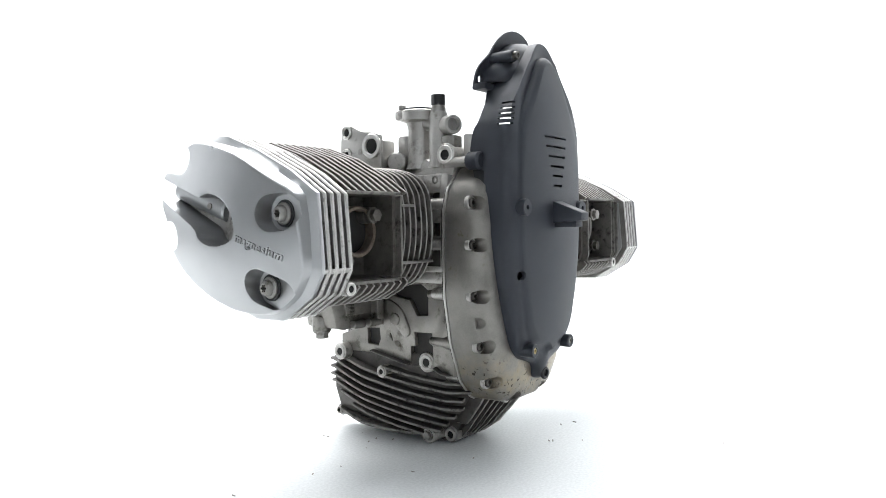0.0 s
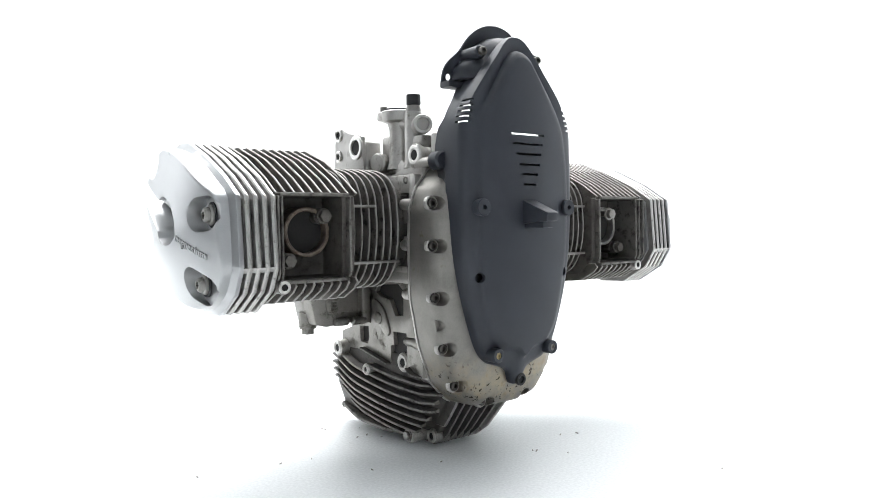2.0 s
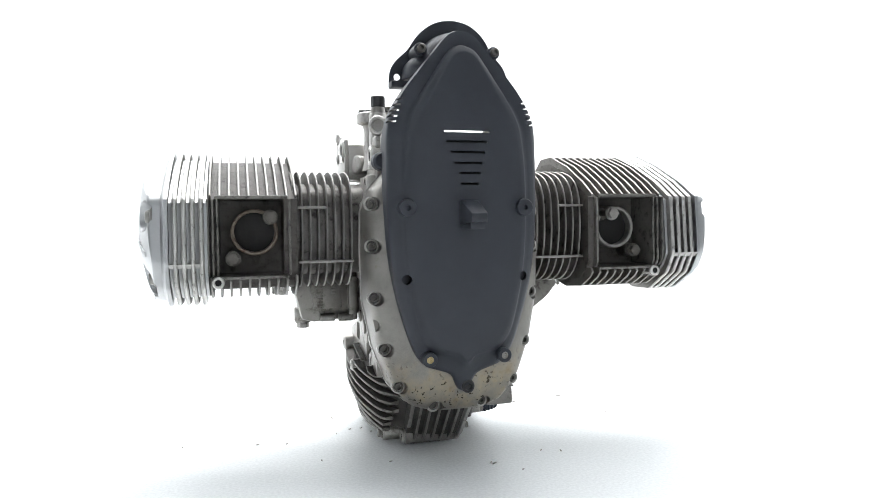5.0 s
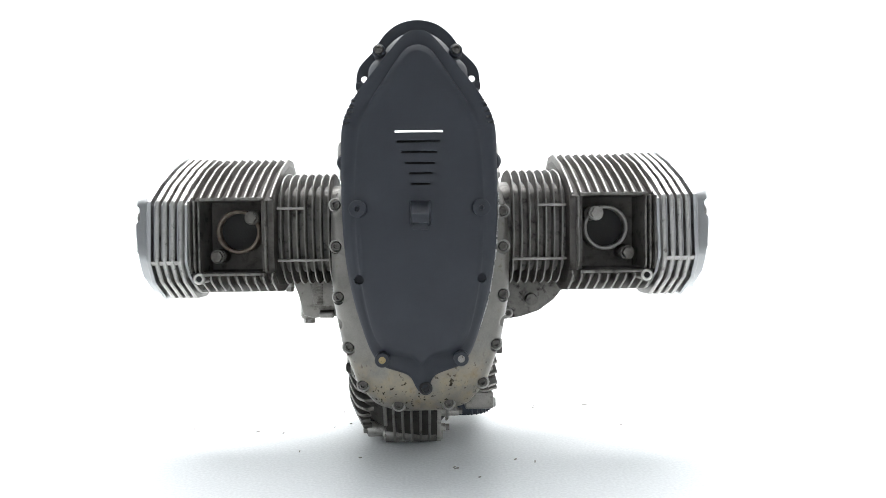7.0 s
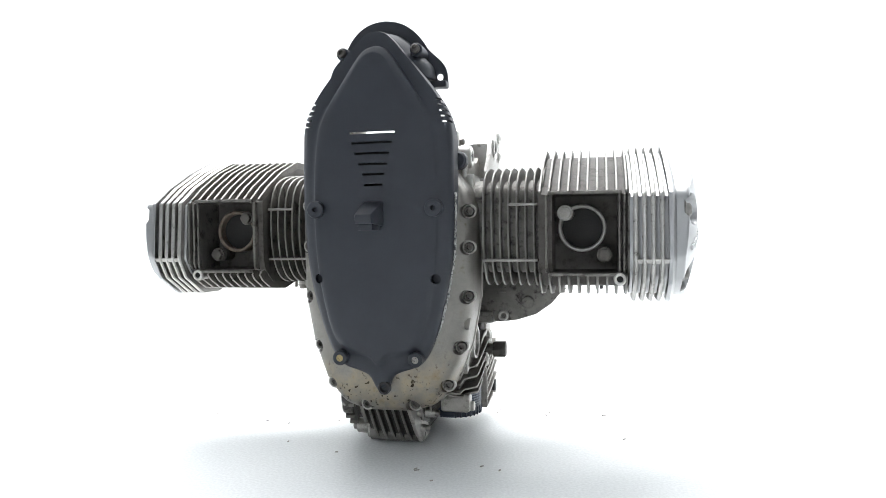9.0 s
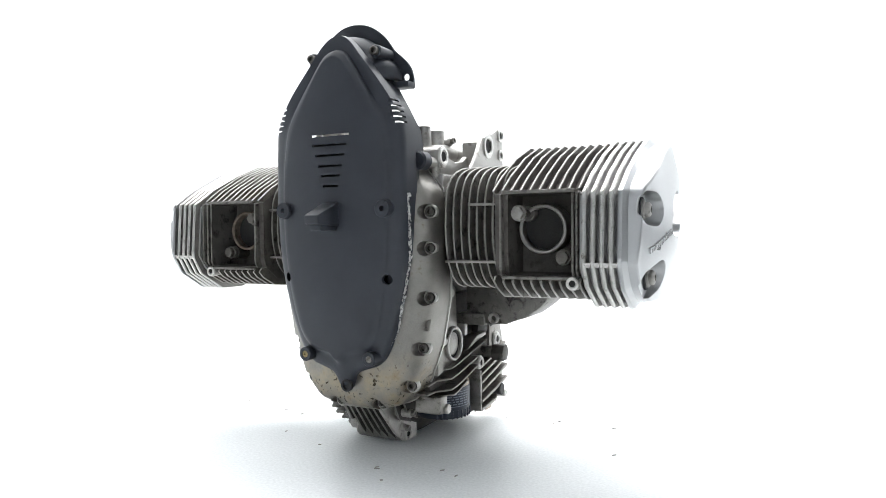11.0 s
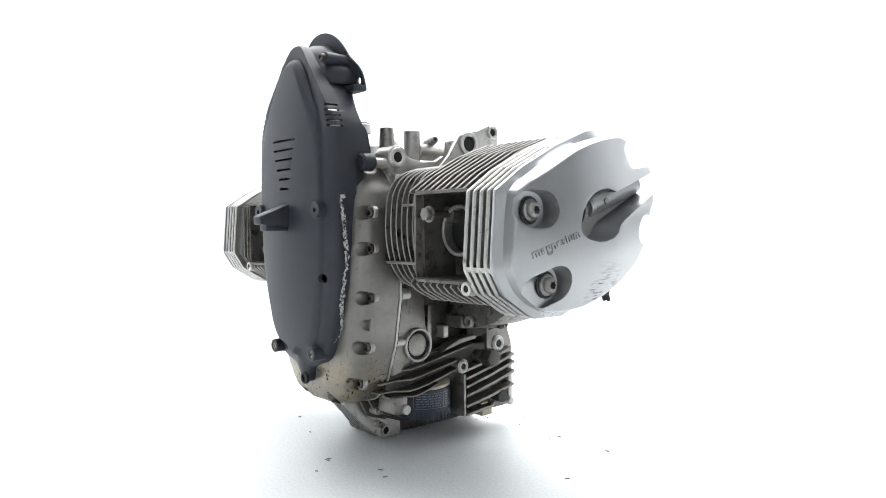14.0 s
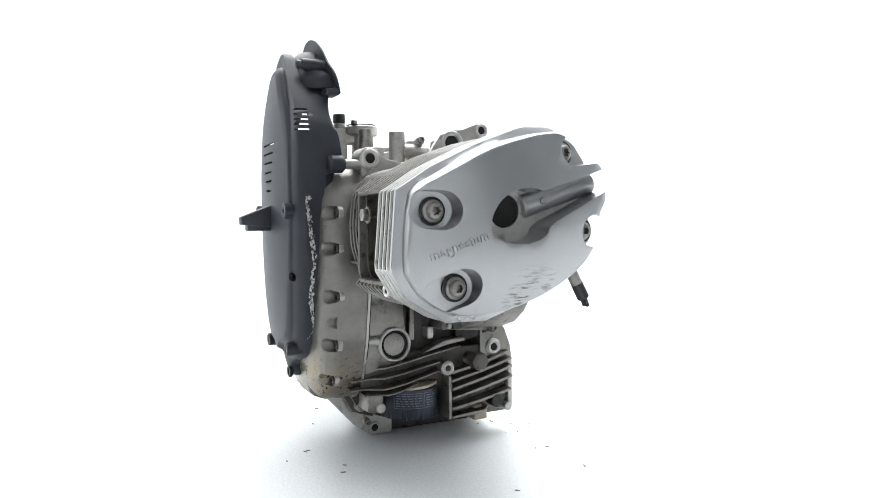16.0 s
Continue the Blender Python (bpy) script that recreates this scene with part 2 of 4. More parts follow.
# ---- studio ----
def studio():
    floor = bmesh.new()
    sweep = [(-3.2, 0.0)] + [(1.8, 0.0)] + [(1.8 + 0.8 * math.sin(a), 0.8 - 0.8 * math.cos(a)) for a in np.linspace(0.15, math.pi / 2, 12)] + [(2.6, 3.0)]
    rows = [[floor.verts.new((x, y, z - 0.006)) for x in (-3.2, 3.2)] for y, z in sweep]
    for a, b in zip(rows, rows[1:]):
        floor.faces.new((a[0], a[1], b[1], b[0]))
    tagged(part("floor", floor, WHITE, None, "white seamless studio floor sweeping up into the backdrop", 60), category="floor", kind="structure")
    # added walls and ceiling out of view; their tones set the bounced light
    for name, b in (("wall_left", block(-3.3, -3.2, -3.2, 2.6, -0.006, 3.0)), ("wall_right", block(3.2, 3.3, -3.2, 2.6, -0.006, 3.0)),
                    ("wall_behind", block(-3.3, 3.3, -3.3, -3.2, -0.006, 3.0)), ("ceiling", block(-3.3, 3.3, -3.3, 2.7, 3.0, 3.1))):
        tagged(part(name, b, GREY if name in ("wall_left", "wall_right") else DUSK, None, ("unseen grey" if name in ("wall_left", "wall_right") else "unseen white") + " painted studio " + name.split("_")[0]), category=name.split("_")[0], kind="structure")
    table = thing("turntable", "white round turntable flush with the seamless studio floor", "turntable")
    part("disc", turned([(0.615, -0.006), (0.62, -0.004), (0.616, 0.0)], (0, 0, 0), (0, 0, 1), 128), WHITE, table)
    part("edge_ring", ring_of((0, 0, -0.006), (0, 0, 1), 0.632, 0.6215, 0.005, 128), WHITE, table)
    return table


turntable = studio()

from mathutils.bvhtree import BVHTree

# ---- the engine ----
engine = thing("motorcycle_engine", "grimy flat-twin motorcycle engine with silver finned heads and charcoal cover", "engine")
CX = -0.003                      # the crankcase's middle plane lies a little beside the turning axis


def scuffs(m):
    """Scraped streaks low on the valve covers."""
    nt = m.node_tree
    bs = nt.nodes["Principled BSDF"]
    old = bs.inputs["Base Color"].links[0].from_socket
    tc, sep, low = nt.nodes.new("ShaderNodeTexCoord"), nt.nodes.new("ShaderNodeSeparateXYZ"), nt.nodes.new("ShaderNodeMapRange")
    nt.links.new(tc.outputs["Object"], sep.inputs[0])
    for k, v in (("From Min", 0.248), ("From Max", 0.224), ("To Min", 0.0), ("To Max", 1.0)):
        low.inputs[k].default_value = v
    nt.links.new(sep.outputs["Z"], low.inputs["Value"])
    streak = ramp(nt, noise_tex(nt, (150, 45, 420), 5, 0.65), [(0.49, (0, 0, 0)), (0.58, (1, 1, 1))])
    patch = ramp(nt, noise_tex(nt, 26, 3, 0.5), [(0.46, (0, 0, 0)), (0.56, (1, 1, 1))])
    fac = mix(nt, 1.0, mix(nt, 1.0, streak, low.outputs["Result"], "MULTIPLY"), patch, "MULTIPLY")
    for axis, a, b in (("X", 0.05, 0.10), ("Y", -0.105, -0.070)):
        side = nt.nodes.new("ShaderNodeMapRange")
        side.inputs["From Min"].default_value, side.inputs["From Max"].default_value = a, b
        nt.links.new(sep.outputs[axis], side.inputs["Value"])
        fac = mix(nt, 1.0, fac, side.outputs["Result"], "MULTIPLY")
    nt.links.new(mix(nt, fac, old, (0.11, 0.105, 0.10)), bs.inputs["Base Color"])


scuffs(SILVER)

# outlines (y, z) of the right-hand cylinder; the left one sits 36 mm further back
COVER_FIN = [(-0.179, 0.316), (-0.144, 0.338), (-0.095, 0.361), (-0.045, 0.379), (-0.012, 0.380), (0.018, 0.364), (0.036, 0.340), (0.042, 0.308),
             (0.031, 0.267), (0.009, 0.238), (-0.033, 0.2105), (-0.088, 0.1925), (-0.130, 0.1935), (-0.170, 0.218), (-0.185, 0.243)]
COVER_FACE = [(-0.163, 0.312), (-0.132, 0.332), (-0.089, 0.355), (-0.030, 0.372), (-0.006, 0.370), (0.019, 0.354), (0.028, 0.346), (0.036, 0.3410), (0.0400, 0.332), (0.0415, 0.316), (0.0405, 0.3035), (0.034, 0.2945),
              (0.031, 0.266), (0.012, 0.240), (-0.033, 0.2155), (-0.090, 0.2035), (-0.133, 0.207), (-0.160, 0.228), (-0.170, 0.255)]
HEAD_FIN = [(-0.166, 0.319), (-0.140, 0.337), (-0.095, 0.360), (-0.045, 0.377), (-0.010, 0.376), (0.020, 0.355), (0.035, 0.318), (0.030, 0.270),
            (0.005, 0.232), (-0.035, 0.209), (-0.090, 0.198), (-0.135, 0.202), (-0.160, 0.222), (-0.166, 0.240)]
BARREL = [(-0.1460, 0.305), (-0.1425, 0.322), (-0.130, 0.339), (-0.108, 0.349), (-0.075, 0.354), (-0.030, 0.349), (0.002, 0.330), (0.014, 0.285), (0.004, 0.240),
          (-0.030, 0.216), (-0.080, 0.208), (-0.108, 0.210), (-0.129, 0.222), (-0.1425, 0.245), (-0.1475, 0.275)]


def side_x(s, x):
    """x of a cylinder's part: the left one lies 7.5 mm further out from the axis."""
    return x if s > 0 else -x - 0.0075


def solid(sections, s, dy):
    """A solid through (x, outline) sections, for side s."""
    rings = [[(side_x(s, x), y + dy, z) for y, z in o] for x, o in sections]
    return loft(rings)


def plate(outline, x0, x1, s, dy, bevel=0.0008):
    return prism([(y + dy, z) for y, z in outline], "x", side_x(s, x0), side_x(s, x1), bevel, 1)


def cylinder_side(s, dy):
    """Barrel, head and valve cover of one side: s is +1 or -1."""
    def at(x, y, z):
        return (side_x(s, x), y + dy, z)

    # barrel
    core = resample(spline(inset(BARREL, 0.016)), 48)
    barrel = part("cylinder_barrel", solid([(0.082, core), (0.182, core)], s, dy), OILY, engine, "finned barrel, oily and dark")
    ring = resample(spline(BARREL, 4), 72)
    for i in range(8):
        x = 0.1088 + 0.0099 * i
        # flat faces darker than the rims: grime plus painted shade between fins
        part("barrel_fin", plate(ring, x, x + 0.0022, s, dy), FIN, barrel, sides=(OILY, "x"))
    for z, x0 in ((0.305, 0.140), (0.240, 0.108)):
        part("fin_bridge", block(*sorted((side_x(s, x0), side_x(s, 0.174))), -0.1462 + dy, -0.136 + dy, z, z + 0.003, 0.0006), FIN, barrel)

    # head, with the deep box of the exhaust port in its front
    hc = resample(inset(HEAD_FIN, 0.010), 80)
    hc = [(max(y, -0.160), z) for y, z in hc]
    hb = cut(solid([(0.176, hc), (0.276, hc)], s, dy),
             [block(*sorted((side_x(s, 0.191), side_x(s, 0.2645))), -0.25 + dy, -0.112 + dy, 0.2285, 0.3165, 0.003)])
    head = part("cylinder_head", hb, DUSTY, engine, "grimy finned head with open exhaust port")
    top = [(-0.162, 0.3175)] + [(-0.166, 0.320), (-0.140, 0.337), (-0.095, 0.360), (-0.045, 0.377), (-0.010, 0.376), (0.020, 0.355), (0.035, 0.318), (0.0, 0.30), (-0.10, 0.3175)]
    low = [(-0.161, 0.2275), (-0.166, 0.222), (-0.158, 0.214), (-0.135, 0.202), (-0.090, 0.198), (-0.035, 0.209), (0.005, 0.232), (0.0, 0.25), (-0.1, 0.2275)]
    for i in range(10):
        x = 0.1762 + 0.0106 * i
        # here too the flanks take the gap shade in their colour
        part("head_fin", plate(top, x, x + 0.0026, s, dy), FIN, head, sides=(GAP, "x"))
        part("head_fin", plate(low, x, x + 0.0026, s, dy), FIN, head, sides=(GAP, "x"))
    for x, grow in ((0.1835, 0.0), (0.2640, 0.0), (0.2690, 0.002), (0.2742, 0.005)):
        post = [(-0.164 - grow, 0.3165), (-0.1, 0.3165), (-0.1, 0.228), (-0.162, 0.228), (-0.165 - grow, 0.236)]
        part("head_rib", plate(post, x, x + 0.0027, s, dy, 0.0008), OILY, head)
    for z in (0.3165, 0.2245):
        part("port_frame", block(*sorted((side_x(s, 0.187), side_x(s, 0.268))), -0.1655 + dy, -0.150 + dy, z, z + 0.0035, 0.0008), OILY, head)
    port = ring_of(at(0.2240, -0.112, 0.278), (0, -1, 0), 0.0275, 0.0232, 0.026, 36)
    part("exhaust_port", port, FIN if s > 0 else RUSTY, head, "round exhaust flange with worn rim")
    # black disc near the mouth paints the dark of the bore
    part("port_bore", turned([(0.0232, 0), (0.0232, 0.012)], at(0.2240, -0.1135, 0.278), (0, -1, 0), 32), HOLLOW_SHADE, head, "black disc for the shade in the port opening")
    for (x, z), bright in (((0.206, 0.2955), s > 0), ((0.249, 0.2475), False)):
        tip = -0.160 if bright else -0.140
        lug = rod(at(x, -0.112, z), at(x, -0.136, z), 0.0090)
        join(lug, rod(at(x, -0.130, z), at(x, tip, z), 0.0042))
        part("stud_lug", lug, GRIME_SHADE, head)
        put("stud_nut", HEX if bright else HEX_OILED, head, at(x, tip - 0.001, z), (0, -1, 0), "bright plated nut" if bright else "rusty nut", 1.1)
    lugs = rod(at(0.2655, -0.120, 0.2215), at(0.2655, -0.166, 0.2215), 0.0075)
    lug = part("screw_boss", lugs, FIN, head)
    part("screw_eye", ring_of(at(0.2655, -0.166, 0.2215), (0, -1, 0), 0.0068, 0.0036, 0.002), BRIGHT, lug, "bright worn eye")
    part("dark_bore", rod(at(0.2655, -0.1660, 0.2215), at(0.2655, -0.1666, 0.2215), 0.0037), HOLLOW_SHADE, lug)

    # valve cover: wall, fins, domed face with pockets and the plug channel
    wall = resample(inset(COVER_FIN, 0.0095), 96)
    face = resample(spline(COVER_FACE, 3), 96)
    face = [(y + (p - y) * k, z + (q - z) * k) for (y, z), (p, q) in zip(face, resample(COVER_FIN, 96)) for k in (float(np.interp(y, [-0.10, 0.0], [0.40, 0.0])),)]
    c = np.array([-0.103, 0.284])

    def arch(y, z):
        """x of the gently arched face, falling faster towards the front."""
        u = (y + 0.080) * 0.93 + (z - 0.284) * 0.36
        v = -(y + 0.080) * 0.36 + (z - 0.284) * 0.93
        drop = 0.0165 * abs(u / 0.086) ** 2.0 if u < 0 else 0.0115 * (u / 0.115) ** 1.6
        return 0.3560 - min(drop + 0.0120 * abs(v / 0.074) ** 2.0, 0.0235)

    def lip(d):
        """The face's outline moved in by d, less along the steep rear edge."""
        return [(y + (p - y) * k, z + (q - z) * k) for (y, z), (p, q) in zip(face, inset(face, d)) for k in (float(np.interp(y, [-0.03, 0.02], [1, 0.3])),)]

    def shrunk(o, k):
        return [tuple(c + (np.array(p) - c) * k) for p in o]
    edge = lip(0.0042)
    outer = resample(COVER_FIN, 96)
    rings = [[at(x, y, z) for y, z in o] for x, o in ((0.276, wall), (0.3160, wall), (0.3162, outer), (0.3204, outer), (0.3212, inset(outer, 0.0010)), (0.3245, face), (0.3252, inset(face, 0.0002)))]
    for k, d in ((0.72, 0.0010), (0.91, 0.0018), (0.985, 0.0030)):
        rings.append([at(0.3252 + (arch(*q) - 0.3252) * k, y, z) for (y, z), q in zip(lip(d), edge)])
    rings += [[at(arch(y, z), y, z) for y, z in shrunk(edge, k)] for k in (1.0, 0.94, 0.85, 0.75, 0.64, 0.52, 0.38, 0.22, 0.03)]
    body = loft(rings)

    def pocket(y0, z0, y1, z1, r, x):
        pts = []
        a0 = math.atan2(z1 - z0, y1 - y0)
        for k in range(13):
            a = a0 - math.pi / 2 + math.pi * k / 12
            pts.append((y1 + r * math.cos(a), z1 + r * math.sin(a)))
        for k in range(13):
            a = a0 + math.pi / 2 + math.pi * k / 12
            pts.append((y0 + r * math.cos(a), z0 + r * math.sin(a)))
        m = np.mean(pts, axis=0)
        return loft([[at(xx, *(m + (np.array(p) - m) * k)) for p in pts] for xx, k in ((x, 0.92), (x + 0.004, 0.955), (x + 0.016, 1.0), (0.40, 1.06))])
    channel = spline([(-0.088, 0.2685), (-0.0985, 0.2745), (-0.1010, 0.283), (-0.097, 0.296), (-0.088, 0.307), (-0.076, 0.314), (-0.064, 0.3175), (-0.054, 0.318), (-0.042, 0.315)], 3, False) + [
        (0.030, 0.3355), (0.09, 0.352), (0.09, 0.337), (0.037, 0.3145), (-0.027, 0.2865), (-0.035, 0.281), (-0.039, 0.2735), (-0.047, 0.2690), (-0.060, 0.2660), (-0.074, 0.2660)]
    tools = [pocket(-0.1570, 0.2985, -0.1450, 0.2975, 0.0178, 0.3325), pocket(-0.1450, 0.2200, -0.1240, 0.2275, 0.0178, 0.3315),
             pocket(0.000, 0.3545, 0.040, 0.3600, 0.0148, 0.3195), pocket(0.024, 0.2765, 0.055, 0.271, 0.0155, 0.3195),
             prism([(y + dy, z) for y, z in channel], "x", side_x(s, 0.3195), side_x(s, 0.40)),
             turned([(0.0165, 0), (0.0165, 0.06)], at(0.300, -0.0655, 0.2970), (s, 0, 0), 32)]
    body = cut(body, tools)
    soften(body, 0.0012, 40, 2)
    cover = part("valve_cover", body, SILVER, engine, "silver magnesium valve cover, scuffed along its lower edge", 40)
    fin = resample(COVER_FIN, 96)
    for i in range(4):
        x = 0.2792 + 0.0092 * i
        # duller flanks put the slots' shade into the colour
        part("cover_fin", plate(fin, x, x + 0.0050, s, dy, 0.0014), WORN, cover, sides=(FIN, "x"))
    part("fin_bridge", prism([(-0.1845 + dy, 0.2445), (-0.172 + dy, 0.2445), (-0.172 + dy, 0.2395), (-0.1815 + dy, 0.2395)], "x", side_x(s, 0.2802), side_x(s, 0.3190), 0.0006), WORN, cover)
    # the well's darkness is a black disc set just below the channel
    part("plug_well", turned([(0.0164, 0), (0.0164, 0.014)], at(0.303, -0.0655, 0.2970), (s, 0, 0), 32), HOLLOW_SHADE, cover, "black disc for the shade in the plug well")
    part("channel_floor", cut(prism(inset([(y + dy, z) for y, z in resample(channel, 60) if y < 0.040], 0.0006), "x", side_x(s, 0.3185), side_x(s, 0.3203)), [turned([(0.0165, 0), (0.0165, 0.06)], at(0.300, -0.0655, 0.2970), (s, 0, 0), 32)]), CAST, cover, "rough cast channel floor")
    # the round bar of the plug channel
    bar = rod(at(0.3175, -0.047, 0.3005), at(0.3175, 0.038, 0.3265), 0.0120, 20, 0.002)
    part("plug_channel_bar", bar, SILVER, cover, "dull silver rounded bar in the channel")
    part("round_badge", turned([(0.0035, 0), (0.0035, 0.0012), (0.003, 0.0016)], at(0.3290, -0.0265, 0.3068), (s, 0, 0), 20), STEEL, cover)
    for y, z in ((-0.1495, 0.297), (-0.1275, 0.2268), (0.0, 0.354), (0.024, 0.2765)):
        base = 0.3310 if y < -0.05 else 0.3205
        if y > -0.05:
            part("bolt_boss", rod(at(0.278, y, z), at(0.3203, y, z), 0.0172), SILVER, cover)
        screw = part("cover_bolt", star_cap(at(base, y, z), (s, 0, 0)), FIN, cover, "steel cap bolt with star socket")
        part("washer", turned([(0.0130, 0), (0.0130, 0.0032), (0.0100, 0.0036)], at(base - 0.0005, y, z), (s, 0, 0), 28), BLACK, screw, "black rubber washer")
    # raised lettering
    txt = bpy.data.curves.new("lettering", "FONT")
    txt.body, txt.size, txt.extrude, txt.align_x, txt.align_y, txt.space_character = "magnesium", 0.0118, 0.0017, "CENTER", "CENTER", 1.07
    txt.offset = 0.00025
    tmp = new("lettering", txt)
    me = bpy.data.meshes.new_from_object(tmp.evaluated_get(bpy.context.evaluated_depsgraph_get()))
    bpy.data.objects.remove(tmp)
    # laid on the curved face, letter by letter
    turn = math.atan2(0.0185, 0.0510) * s
    tree = BVHTree.FromPolygons([v.co for v in cover.data.vertices], [p.vertices[:] for p in cover.data.polygons])
    for v in me.vertices:
        u, w, h = v.co
        y = -0.1300 + dy + s * (u * math.cos(turn) - w * math.sin(turn))
        z = 0.2658 + u * math.sin(turn) + w * math.cos(turn)
        hit = tree.ray_cast(Vector((s * 0.5, y, z)), Vector((-s, 0, 0)))[0]
        v.co = Vector(((hit.x if hit else side_x(s, 0.352)) + s * h, y, z))
    mesh_part("lettering", me, SILVER, cover, "raised cast lettering")
    return barrel, head, cover


cylinder_side(1, 0.0)
cylinder_side(-1, 0.036)


# ---- crankcase ----
def mirror(half):
    """A closed (x, z) outline from its right half, top to bottom."""
    return half + [(-x, z) for x, z in reversed(half) if x > 1e-6]


def crankcase():
    flange = [(0.0, 0.366), (0.050, 0.364), (0.078, 0.350), (0.098, 0.326), (0.1065, 0.300), (0.1075, 0.255), (0.1065, 0.198), (0.096, 0.142), (0.078, 0.093), (0.055, 0.068), (0.028, 0.060), (0.0, 0.060)]

    def grown(d):
        return [(max(0, x), z) for x, z in inset(flange, 0)] if d == 0 else [(x * (1 - d / 0.107), 0.21 + (z - 0.21) * (1 - d / 0.15)) for x, z in flange]
    rings = []
    for y, d in ((-0.124, 0.0), (-0.150, 0.001), (-0.160, 0.0025), (-0.168, 0.006), (-0.173, 0.011), (-0.178, 0.025), (-0.183, 0.05), (-0.185, 0.09)):
        o = resample(mirror(grown(d)), 120)
        rings.append([(x + CX, y, z) for x, z in o])
    tools = []
    screws = [(-0.1025, 0.309), (0.0960, 0.2993), (-0.1024, 0.260), (0.0957, 0.2575), (-0.1005, 0.200), (0.0945, 0.2005), (-0.0897, 0.140), (0.0856, 0.141),
              (-0.0734, 0.0942), (0.0692, 0.0951), (-0.0315, 0.069), (0.0285, 0.0703)]
    for x, z in screws:
        tools.append(turned([(0.0085, 0), (0.0085, 0.06)], (x, -0.153, z), (0, -1, 0), 20))
    for sgn in (-1, 1):
        tools.append(turned([(0.0075, 0), (0.0085, 0.06)], (CX + sgn * 0.100, -0.160, 0.168), (0, -1, 0), 20))
    body = cut(loft(rings), tools)
    soften(body, 0.001, 45, 1)
    front = part("front_case", body, CASTF, engine, "cast timing case, stained and speckled with corrosion below", 40)
    for x, z in screws:
        part("screw_collar", ring_of((x, -0.1525, z), (0, -1, 0), 0.0084, 0.0060, 0.0055, 24), CAST, front)
        put("case_screw", SOCKET_OILED, front, (x, -0.1535, z), (0, -1, 0))
    for x, z in screws[:10]:
        part("screw_pillar", rod((x * 0.965, -0.100 if x > 0 else -0.096, z), (x * 0.965, -0.123, z), 0.0070), CAST, front)
    part("case_seam", loft([[(x * 1.012 + CX, y, 0.21 + (z - 0.21) * 1.008) for x, z in resample(mirror(flange), 120)] for y in (-0.1235, -0.1205)]), CAST, front)

    part("seam_gap", loft([[(x * 1.004 + CX, y, 0.21 + (z - 0.21) * 1.003) for x, z in resample(mirror(flange), 120)] for y in (-0.1206, -0.1188)]), RECESS_SHADE, front, "dark joint line")

    # main block behind the flange
    hull = [(0.0, 0.352), (0.055, 0.352), (0.078, 0.340), (0.088, 0.315), (0.090, 0.230), (0.088, 0.222), (0.056, 0.214), (0.050, 0.15), (0.050, 0.10), (0.050, 0.085), (0.0, 0.085)]
    blocky = loft([[(x + CX, y, z) for x, z in resample(mirror(hull), 96)] for y in (-0.1215, -0.05, 0.03, 0.082)])
    main = part("crankcase", blocky, GRIME_SHADE, engine, "cast crankcase block, dusty grey")
    return front, main


def stained_case():
    """Cast metal with a cream and rust stain, black-flecked, below the plastic cover."""
    m = surface("stained_front_case", (0.16, 0.152, 0.140), (0.29, 0.278, 0.257), 0.72, 0.38, 900, 30, 0.3, dirt=(0.15, 0.13, 0.09), dirt_at=(0.60, 0.74), dirt_scale=60)
    nt = m.node_tree
    bs = nt.nodes["Principled BSDF"]
    old = bs.inputs["Base Color"].links[0].from_socket
    tc, sep = nt.nodes.new("ShaderNodeTexCoord"), nt.nodes.new("ShaderNodeSeparateXYZ")
    nt.links.new(tc.outputs["Object"], sep.inputs[0])
    low = nt.nodes.new("ShaderNodeMapRange")
    for k, v in (("From Min", 0.142), ("From Max", 0.098), ("To Min", 0.0), ("To Max", 1.0)):
        low.inputs[k].default_value = v
    nt.links.new(sep.outputs["Z"], low.inputs["Value"])
    cream = ramp(nt, noise_tex(nt, 50, 5, 0.7), [(0.35, (0.27, 0.245, 0.20)), (0.55, (0.34, 0.29, 0.21)), (0.72, (0.26, 0.17, 0.07))])
    col = mix(nt, mix(nt, 1.0, low.outputs["Result"], ramp(nt, noise_tex(nt, 35, 4, 0.6), [(0.40, (0.1, 0.1, 0.1)), (0.58, (0.9, 0.9, 0.9))]), "MULTIPLY"), old, cream)
    specks = ramp(nt, noise_tex(nt, 230, 2, 0.5), [(0.60, (0, 0, 0)), (0.63, (1, 1, 1))])
    patch = ramp(nt, noise_tex(nt, 40, 3, 0.5), [(0.46, (0, 0, 0)), (0.56, (1, 1, 1))])
    col = mix(nt, mix(nt, 1.0, mix(nt, 1.0, specks, low.outputs["Result"], "MULTIPLY"), patch, "MULTIPLY"), col, (0.035, 0.025, 0.015))
    nt.links.new(col, bs.inputs["Base Color"])
    return m


CASTF = stained_case()
front_case, crank = crankcase()


